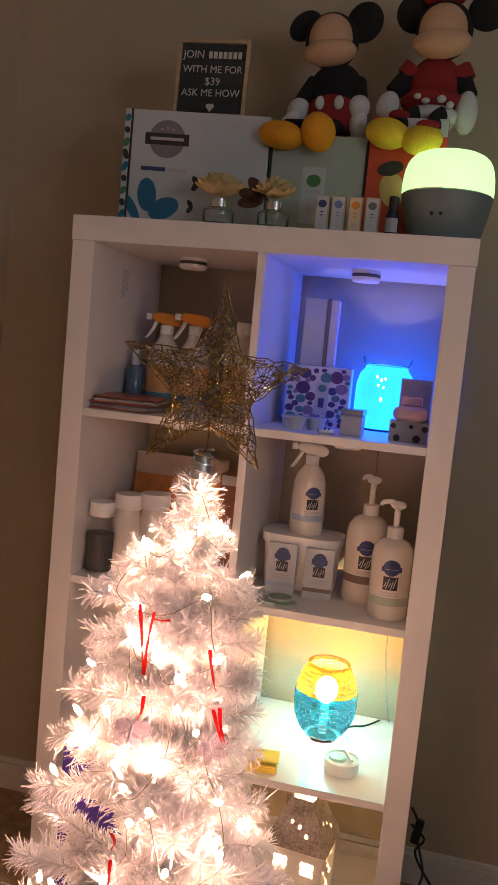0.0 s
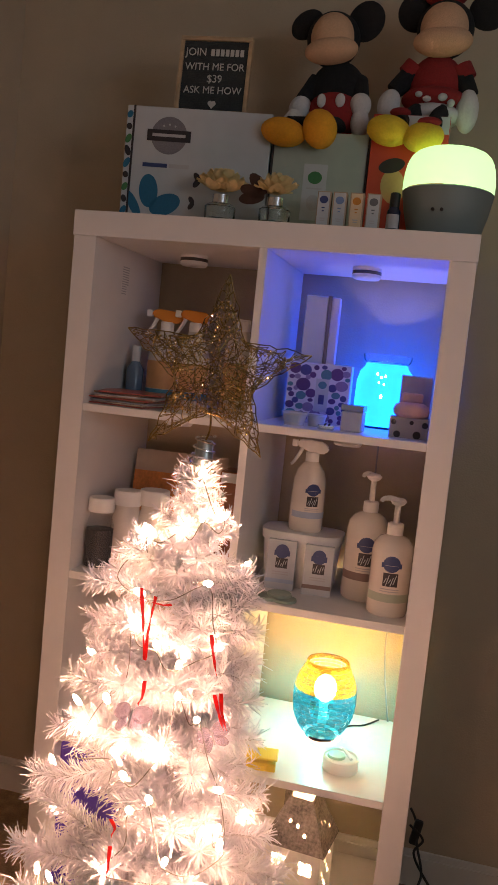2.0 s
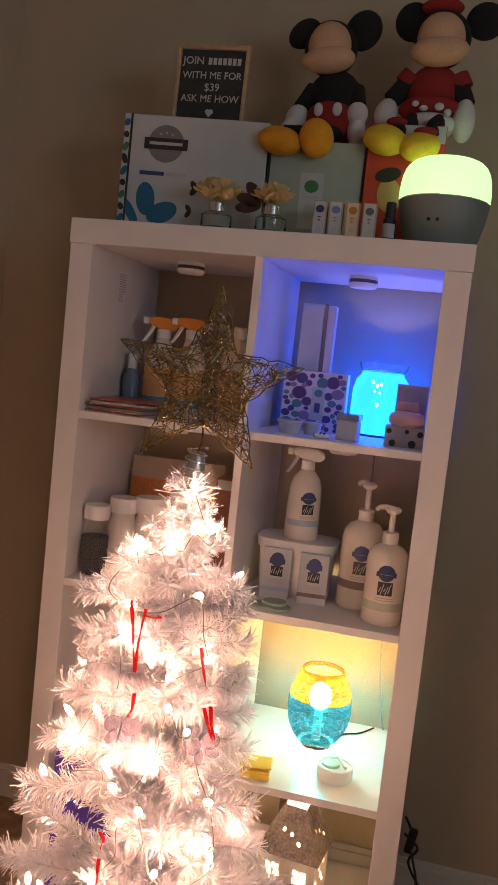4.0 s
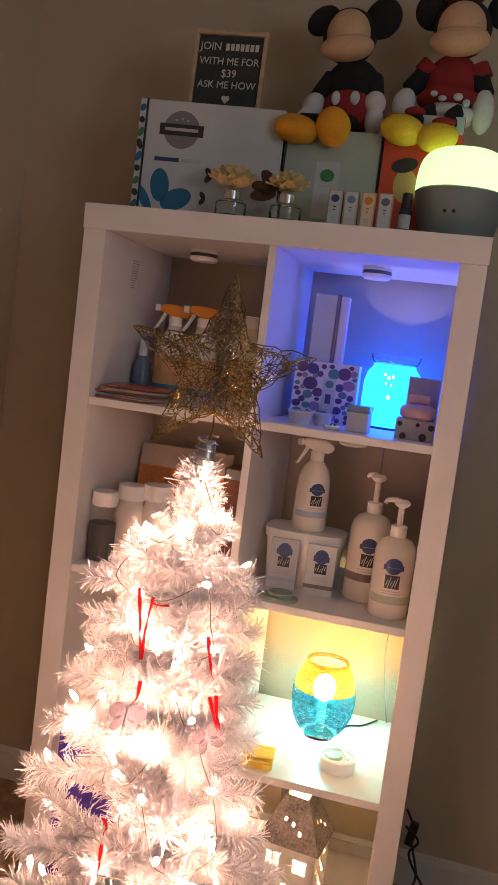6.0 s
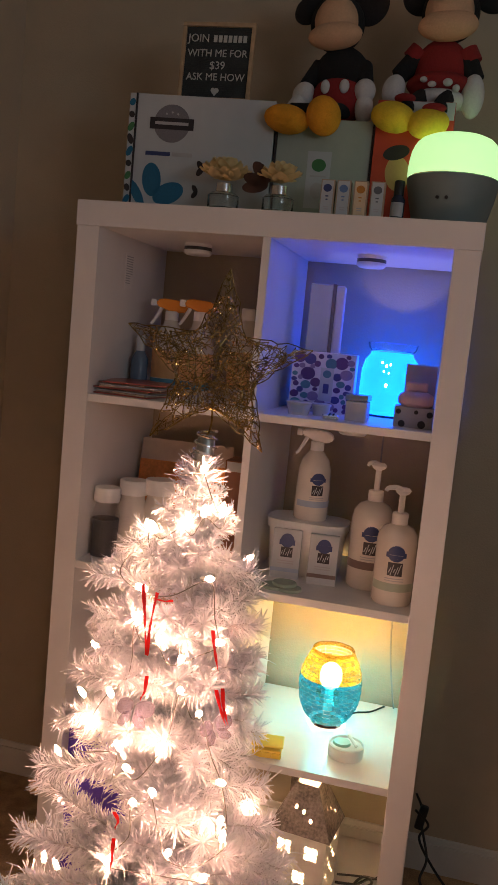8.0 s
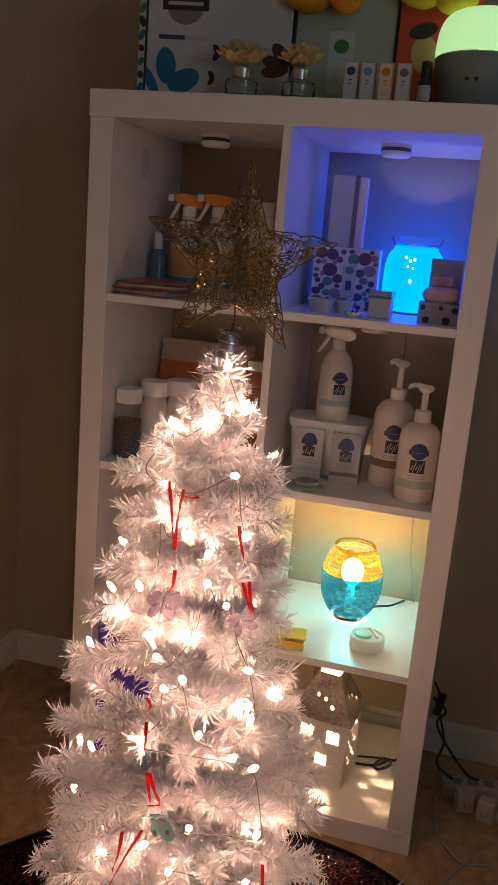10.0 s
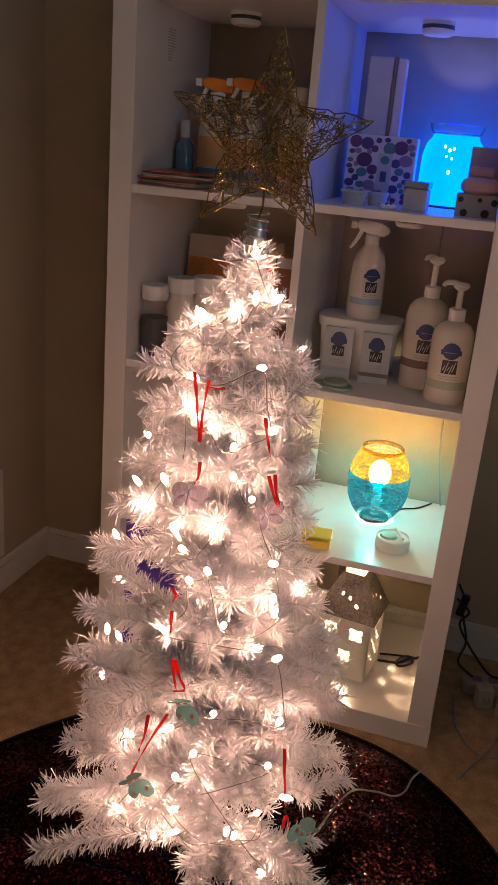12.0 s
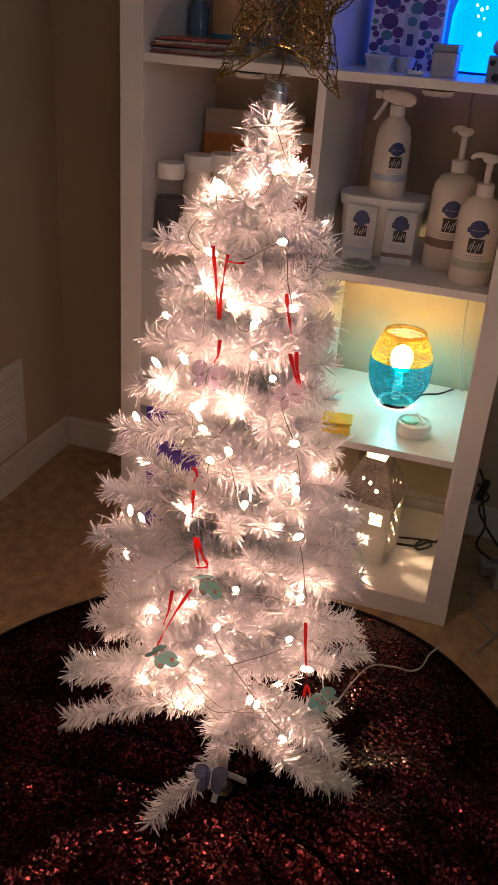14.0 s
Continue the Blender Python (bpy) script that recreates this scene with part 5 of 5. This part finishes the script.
part("body", oblong(0.075, 0.052, 0, 0.098, 1.1), WHITE, tub, "", True)
part("lid", oblong(0.0865, 0.061, 0.098, 0.118, 1.02), WHITE, tub, "", True)
sp = thing("fabric_spray", pose(0.501, 0.205, 0.872, 0, 0, 5) @ Matrix.Diagonal((1.12, 1.12, 1.06, 1)), "white trigger spray bottle standing on the tub", "spray bottle")
part("bottle", lathe([(0, 0), (0.031, 0), (0.033, 0.004), (0.0325, 0.07), (0.031, 0.105), (0.026, 0.124), (0.016, 0.138), (0.013, 0.142)], 32), CREAMB, sp, "", True)
trigger_head(sp, 0.142, WHITE, WHITE)
crest(sp, 0.0325, 0.076, 0.018, mat("pale_blue_band", (0.38, 0.46, 0.58), 0.5), 290)
for x, y, band in ((0.441, 0.118, "pale_blue_band"), (0.521, 0.112, "brown_band")):
    c = thing("sample_carton", pose(x, y, 0.754, -6, 0, 6), "slim white carton with a navy crest and pale band" if band.startswith("pale") else "slim white carton with a navy crest and brown band", "box", "slim white cartons")
    part("carton", box(0, 0.061, 0, 0.022, 0, 0.104, 0.001), CARD, c)
    oval("crest", c, NAVY, 0.031, 0.080, 0.0145, 0.015)
    flat("crest_bar", c, NAVY, 0.0145, 0.0475, 0.071, 0.082, -0.0014)
    flat("drawing", c, DARKINK_SHADE, 0.019, 0.044, 0.045, 0.066)
    for u, v, h, tilt in ((0.0215, 0.054, 0.005, -14), (0.0265, 0.056, 0.0085, -14), (0.031, 0.0525, 0.004, -14), (0.0355, 0.0545, 0.008, -14), (0.0405, 0.057, 0.0045, -14)):
        oval("drawing_stroke", c, CARD, u, v, 0.0008, h, tilt, -0.0008, 10)
    flat("label_band", c, bpy.data.materials[band], 0.0005, 0.0605, 0.014, 0.022)
    for z in (0.036, 0.031):
        flat("label_line", c, PALE, 0.014, 0.048, z, z + 0.002)
GREEN = mat("sage_wax", (0.30, 0.38, 0.32), 0.5, var=0.1)
for i, (x, y, r) in enumerate(((0.470, 0.045, 0.026), (0.500, 0.040, 0.025), (0.488, 0.052, 0.024))):
    d = part("scent_disc", lathe([(0, 0), (r, 0), (r + 0.001, 0.003), (r, 0.006), (0, 0.006)], 26), GREEN, None, "flat sage green scent disc on the board", True)
    tagged(d, category="scent disc", group="sage scent discs")
    d.matrix_world = pose(x, y, 0.7545 + 0.0063 * (i == 2))

# ---- cube with jars and a pouch ----
SPICE = mat("dark_granules", (0.014, 0.012, 0.013), 0.6, var=0.8, scale=300)
GLASSY = mat("thin_glass", (0.5, 0.48, 0.46), 0.06, var=0, Alpha=0.12)
for i, (x, y, r, h) in enumerate(((0.083, 0.068, 0.030, 0.151), (0.112, 0.145, 0.034, 0.160), (0.168, 0.160, 0.036, 0.166))):
    j = thing("lidded_jar", pose(x, y, 0.754), "clear jar of dark granules with a white lid" if i == 0 else "plastic jar with a wide white lid", "jar", "white-lidded jars")
    part("jar", lathe([(0, 0), (r * 0.95, 0), (r, 0.004), (r, h * 0.60), (r * 0.78, h * 0.74), (r * 0.78, h * 0.80)], 28), GLASSY if i == 0 else CREAMB, j, "", True)
    if i == 0:
        part("granules", lathe([(0, 0.003), (r * 0.93, 0.003), (r * 0.95, h * 0.55), (0, h * 0.57)], 24), SPICE, j)
    bm = lathe([(r * 0.9, h * 0.80), (r * 0.92, h * 0.81), (r * 0.92, h * 0.985), (r * 0.88, h), (0, h)], 36)
    part("lid", bm, WHITE, j, "", True)
pouch = thing("orange_pouch", pose(0.175, 0.285, 0.754, -8, 0, 3), "large clear pouch of orange granules", "pouch")
bm = bmesh.new()
nx, nz = 14, 14
for sgn in (-1, 1):
    g = [[bm.verts.new(((u / nx - 0.5) * 0.225, sgn * (0.026 * math.sin(math.pi * u / nx) ** 0.6 * (1 - v / nz) ** 0.7 + 0.0008) + 0.004 * noise.noise((u * 0.5, v * 0.5, sgn)), v / nz * 0.238)) for u in range(nx + 1)] for v in range(nz + 1)]
    for v in range(nz):
        for u in range(nx):
            f = bm.faces.new((g[v][u], g[v][u + 1], g[v + 1][u + 1], g[v + 1][u]))
            f.material_index = 0 if v > 10 else 1
part("bag", bm, [mat("cloudy_film", (0.52, 0.42, 0.34), 0.3), mat("orange_granules", (0.62, 0.24, 0.07), 0.5, var=0.25, scale=150)], pouch, "", True)
box2 = thing("red_brown_carton", pose(0.318, 0.25, 0.754, 0, 0, 0), "red-brown carton behind the tree tip", "box")
part("carton", box(-0.03, 0.045, 0, 0.08, 0, 0.215, 0.001), mat("rust_card", (0.30, 0.12, 0.06), 0.5), box2)
flat("label", box2, CARD, -0.026, 0.042, 0.19, 0.212)

# ---- cube with the mosaic lamp ----
YELLOW = mat("yellow_wax", (0.82, 0.60, 0.08), 0.4, var=0.04)
y = thing("wax_clamshell", pose(0.489, 0.045, 0.403, 0, 0, 8), "yellow wax bar in a plastic clamshell", "wax melt")
part("tray", box(-0.030, 0.030, -0.022, 0.024, 0, 0.017, 0.002), YELLOW, y)
for i in range(3):
    for k in range(2):
        part("wax_cell", box(-0.028 + i * 0.019, -0.010 + i * 0.019, -0.024, -0.021, 0.002, 0.013, 0.001) if k == 0 else box(-0.028 + i * 0.019, -0.010 + i * 0.019, 0.003, 0.021, 0.016, 0.024, 0.003), YELLOW, y)
part("lid", box(-0.033, 0.033, -0.025, 0.027, 0.0245, 0.029, 0.002), YELLOW, y)
d = thing("wax_dish", pose(0.644, 0.105, 0.403), "white round dish with pale green wax and a stick", "dish")
part("dish", lathe([(0, 0), (0.035, 0), (0.037, 0.004), (0.037, 0.026), (0.034, 0.028), (0.032, 0.024), (0, 0.023)], 36), WHITE, d, "", True)
part("wax", lathe([(0, 0.029), (0.017, 0.0285), (0.019, 0.024), (0.019, 0.023)], 26, m=pose(-0.010, 0.003, 0)), mat("mint_wax", (0.42, 0.62, 0.48), 0.4), d, "", True)
part("stick", tube([(0.002, 0.020, 0.036), (0.022, -0.012, 0.030)], 0.0035, None, 8), WHITE, d)
CORDW = mat("white_cord", (0.30, 0.30, 0.29), 0.5)
CORDK = mat("black_cord", (0.012, 0.012, 0.012), 0.5)
for pts, r, m_, lab in (
    ([(0.712, 0.40, 0.735), (0.695, 0.40, 0.62), (0.700, 0.395, 0.53), (0.715, 0.37, 0.45), (0.722, 0.385, 0.406)], 0.002, CORDW, "white lamp cord hanging in the cube"),
    ([(0.623, 0.40, 1.085), (0.624, 0.402, 0.95), (0.626, 0.402, 0.757)], 0.002, CORDW, "pale cord running down the wall"),
    ([(0.62, 0.29, 0.4055), (0.64, 0.32, 0.406), (0.67, 0.34, 0.4055), (0.70, 0.385, 0.406)], 0.002, CORDK, "black lamp cord on the board"),
    ([(0.645, 0.235, 0.053), (0.69, 0.245, 0.054), (0.735, 0.25, 0.055)], 0.0025, CORDK, "black cord lying on the cube floor"),
    ([(0.645, 0.205, 0.053), (0.675, 0.21, 0.053), (0.695, 0.215, 0.055), (0.718, 0.235, 0.06), (0.725, 0.215, 0.062), (0.70, 0.195, 0.058), (0.688, 0.21, 0.056), (0.705, 0.235, 0.062), (0.73, 0.24, 0.06), (0.738, 0.25, 0.06)], 0.003, CORDK, "looped black cord on the cube floor"),
    ([(0.48, 0.13, 0.14), (0.50, 0.12, 0.12), (0.515, 0.115, 0.107)], 0.002, CORDK, "short black cord beside the lantern")):
    c = part("loose_cable", tube(smooth_line(pts, 8), r, None, 8), m_, None, lab, True)
    tagged(c, category="cable")

# ---- blue fabric bin ----
FABRIC = mat("blue_fabric", (0.13, 0.07, 0.55), 0.9, var=0.12, scale=120, bump=0.5, bscale=700)
b = thing("fabric_bin", pose(0.052, 0.025, 0.05), "blue-violet fabric storage bin in a lower cube", "storage bin")
bm = box(0.002, 0.330, 0, 0.006, 0, 0.325, 0.002)
part("front_panel", bm, FABRIC, b)
part("side_panel", box(0.002, 0.006, 0.006, 0.33, 0, 0.325, 0.001), FABRIC, b)
part("side_panel", box(0.326, 0.330, 0.006, 0.33, 0, 0.325, 0.001), FABRIC, b)
part("back_panel", box(0.006, 0.326, 0.324, 0.33, 0, 0.325, 0.001), FABRIC, b)
part("base_panel", box(0.006, 0.326, 0.006, 0.324, 0, 0.004, 0.001), FABRIC, b)

# ---- ribbons and butterflies ----
RIBBON = sheer("red_satin_ribbon", (0.80, 0.025, 0.02), 0.0, rough=0.3, through=0.5, gloss=0.05)
WING = sheer("sheer_butterfly_wing", (0.66, 0.58, 0.72), 0.74, (0.96, 0.92, 0.98), 0.12, through=0.55, gloss=0.12)
WINGT = sheer("teal_butterfly_wing", (0.24, 0.42, 0.42), 0.42, (0.8, 0.95, 0.92), 0.15, through=0.5, gloss=0.10)
EYE = mat("rust_wing_spot", (0.35, 0.10, 0.06), 0.4)


def ribbon(points, width, parent):
    pts = smooth_line(points, 6)
    bm = bmesh.new()
    prev = None
    for i, p in enumerate(pts):
        side = Vector((math.cos(0.16 * i), math.sin(0.16 * i) * 0.5, 0.15)).normalized() * width * (0.35 + 0.3 * abs(math.sin(0.35 * i + 1)))
        a = [bm.verts.new(p - side), bm.verts.new(p + side)]
        if prev:
            bm.faces.new((prev[0], prev[1], a[1], a[0]))
        prev = a
    ob = part("ribbon", bm, RIBBON, parent)
    so = ob.modifiers.new("thick", "SOLIDIFY")
    so.thickness = 0.0005


def butterfly(parent, m, wing, s=1.0, spots=True):
    for side in (-1, 1):
        for (dx, dz, rx, rz, a) in ((0.020, 0.012, 0.021, 0.015, 32), (0.015, -0.012, 0.015, 0.012, -35)):
            bm = bmesh.new()
            n = 18
            c = bm.verts.new((0, 0, 0))
            ring = [bm.verts.new((rx * s * math.cos(math.tau * k / n) * (1 + 0.06 * math.sin(5 * math.tau * k / n)), 0.12 * rx * s * math.cos(math.tau * k / n), rz * s * math.sin(math.tau * k / n))) for k in range(n)]
            for k in range(n):
                bm.faces.new((c, ring[k], ring[(k + 1) % n]))
            w = part("wing", bm, wing, parent)
            so = w.modifiers.new("thick", "SOLIDIFY")
            so.thickness = 0.0006
            w.matrix_local = m @ pose(0, 0, 0, 0, 0, -side * 35) @ pose(side * dx * s, 0, dz * s) @ pose(0, 0, 0, 0, -side * a, 0)
            if spots and wing is WINGT:
                e = part("wing_spot", disc(0.0045 * s, 0, 14, 0.0006), EYE, w)
                e.matrix_local = pose(0.006 * s, -0.0015, 0.002, 90, 0, 0)
    part("body", tube([(0, -0.002, -0.018 * s), (0, -0.002, 0.014 * s)], 0.0012, None, 6), PALE, parent).matrix_local = m


ORNAMENTS = [
    ((0.488, -0.770, 0.839), (0, 10, 20), WING, [
        [(0.478, -0.745, 0.973), (0.483, -0.747, 0.944), (0.486, -0.748, 0.920), (0.489, -0.746, 0.894)], [(0.489, -0.745, 0.894), (0.491, -0.748, 0.921), (0.493, -0.747, 0.945), (0.495, -0.744, 0.966)],
        [(0.494, -0.747, 0.960), (0.504, -0.748, 0.959), (0.514, -0.745, 0.960)], [(0.496, -0.758, 0.876), (0.496, -0.762, 0.860), (0.491, -0.760, 0.849)]]),
    ((0.556, -0.672, 0.790), (0, -20, 30), WING, [
        [(0.558, -0.730, 0.930), (0.563, -0.735, 0.911), (0.568, -0.732, 0.887)], [(0.570, -0.738, 0.867), (0.577, -0.741, 0.849), (0.584, -0.740, 0.831)], [(0.577, -0.738, 0.870), (0.581, -0.741, 0.849), (0.587, -0.740, 0.832)]]),
    ((0.520, -0.820, 0.612), (20, 60, 10), WINGT, [
        [(0.488, -0.800, 0.748), (0.494, -0.802, 0.740), (0.490, -0.800, 0.729)], [(0.492, -0.805, 0.721), (0.492, -0.807, 0.703), (0.491, -0.805, 0.684)],
        [(0.497, -0.808, 0.659), (0.502, -0.812, 0.637), (0.505, -0.810, 0.620)], [(0.500, -0.808, 0.659), (0.509, -0.812, 0.639), (0.516, -0.812, 0.625), (0.501, -0.810, 0.617)]]),
    ((0.470, -0.838, 0.498), (0, 50, 15), WINGT, [
        [(0.502, -0.826, 0.597), (0.483, -0.832, 0.556), (0.466, -0.833, 0.512), (0.456, -0.830, 0.482)], [(0.478, -0.826, 0.588), (0.476, -0.831, 0.562), (0.469, -0.830, 0.535)]]),
    ((0.669, -0.775, 0.443), (0, -40, 30), WINGT, [
        [(0.636, -0.780, 0.555), (0.641, -0.786, 0.518), (0.646, -0.785, 0.476)], [(0.647, -0.790, 0.446), (0.649, -0.791, 0.468), (0.656, -0.790, 0.449)]]),
]
for at, rot, wing, strips in ORNAMENTS:
    inward = Vector((-0.012, 0.028, -0.027)) if at[2] < 0.65 else Vector((-0.004, 0.010, -0.006))  # they hang close against the foliage
    o = thing("butterfly_ornament", Matrix.Translation(Vector(at) + inward), "sheer butterfly ornament on a red satin ribbon" if wing is WING else "teal butterfly ornament on a red satin ribbon", "ornament", "butterfly ornaments in the tree")
    for strip_points in strips:
        ribbon([Vector(p) - Vector(at) for p in strip_points], 0.0034, o)
    butterfly(o, pose(0, 0, 0, *rot), wing, 0.62)
o = thing("butterfly_ornament", pose(0.505, -0.72, 0.172), "dark sheer butterfly ornament low on the tree", "ornament", "butterfly ornaments in the tree")
butterfly(o, pose(0, 0, 0, -30, 0, 10), sheer("smoky_butterfly_wing", (0.10, 0.13, 0.24), 0.55, (0.6, 0.68, 0.9), 0.12, through=0.5, gloss=0.12), 0.78)

# ---- cords and plugs beside the shelf ----
PLUG = mat("white_plug", (0.40, 0.38, 0.35), 0.4, var=0.1)
for i, (x, y, z, rz, rx) in enumerate(((0.900, 0.20, 0.0, 20, 0), (0.950, 0.18, 0.0, -15, 0), (0.985, 0.15, 0.03, 40, 25))):
    p = thing("plug_adapter", pose(x, y, z, rx, 0, rz), "white plug-in power adapter lying among cords", "power adapter", "power adapters on the carpet")
    part("body", box(-0.02, 0.02, -0.014, 0.016, 0.002, 0.055, 0.004), PLUG, p)
    for k in (-0.006, 0.006):
        part("prong", box(k - 0.0008, k + 0.0008, -0.028, -0.014, 0.026, 0.034), CHROME, p)
strip = thing("power_strip", pose(0.955, 0.27, 0.0, 0, 0, 12), "white power strip on the carpet behind the plugs", "power strip")
part("body", box(-0.11, 0.11, -0.022, 0.022, 0.002, 0.036, 0.006), PLUG, strip)
for k in range(5):
    part("socket", box(-0.088 + k * 0.038, -0.064 + k * 0.038, -0.012, 0.012, 0.0355, 0.0375, 0.001), GREYINK, strip)
for pts, r, m_, lab in (
    ([(0.800, 0.36, 0.22), (0.815, 0.36, 0.19), (0.822, 0.34, 0.15), (0.84, 0.30, 0.10), (0.83, 0.27, 0.06), (0.87, 0.25, 0.04)], 0.003, CORDK, "black cord hanging beside the shelf"),
    ([(0.802, 0.34, 0.19), (0.835, 0.34, 0.16), (0.818, 0.33, 0.13), (0.846, 0.31, 0.09), (0.90, 0.27, 0.05), (0.93, 0.27, 0.04)], 0.003, CORDK, "black cord hanging beside the shelf"),
    ([(0.835, 0.22, 0.006), (0.84, 0.15, 0.005), (0.855, 0.08, 0.004), (0.90, 0.02, 0.004), (0.96, 0.03, 0.004)], 0.0025, CORDW, "white cord on the carpet"),
    ([(0.935, 0.10, 0.004), (0.925, 0.05, 0.004), (0.90, 0.0, 0.004), (0.875, -0.05, 0.004), (0.862, -0.08, 0.004)], 0.0022, CORDW, "thin white twisted cord on the carpet"),
    ([(0.62, -0.36, 0.024), (0.66, -0.23, 0.026), (0.705, -0.20, 0.022), (0.745, -0.195, 0.02), (0.765, -0.17, 0.017), (0.775, -0.12, 0.012), (0.79, -0.085, 0.008), (0.80, -0.06, 0.004)], 0.0019, PLUG, "white light-string cord lying over the skirt")):
    c = part("loose_cable", tube(smooth_line(pts, 8), r, None, 8), m_, None, lab, True)
    tagged(c, category="cable")
for x, y, z in ((0.818, 0.350, 0.17),):
    p = thing("cord_switch", pose(x, y, z, 0, 10, 0), "black inline cord switch", "switch")
    part("body", box(-0.010, 0.010, -0.008, 0.008, -0.03, 0.03, 0.004), BLACK, p)
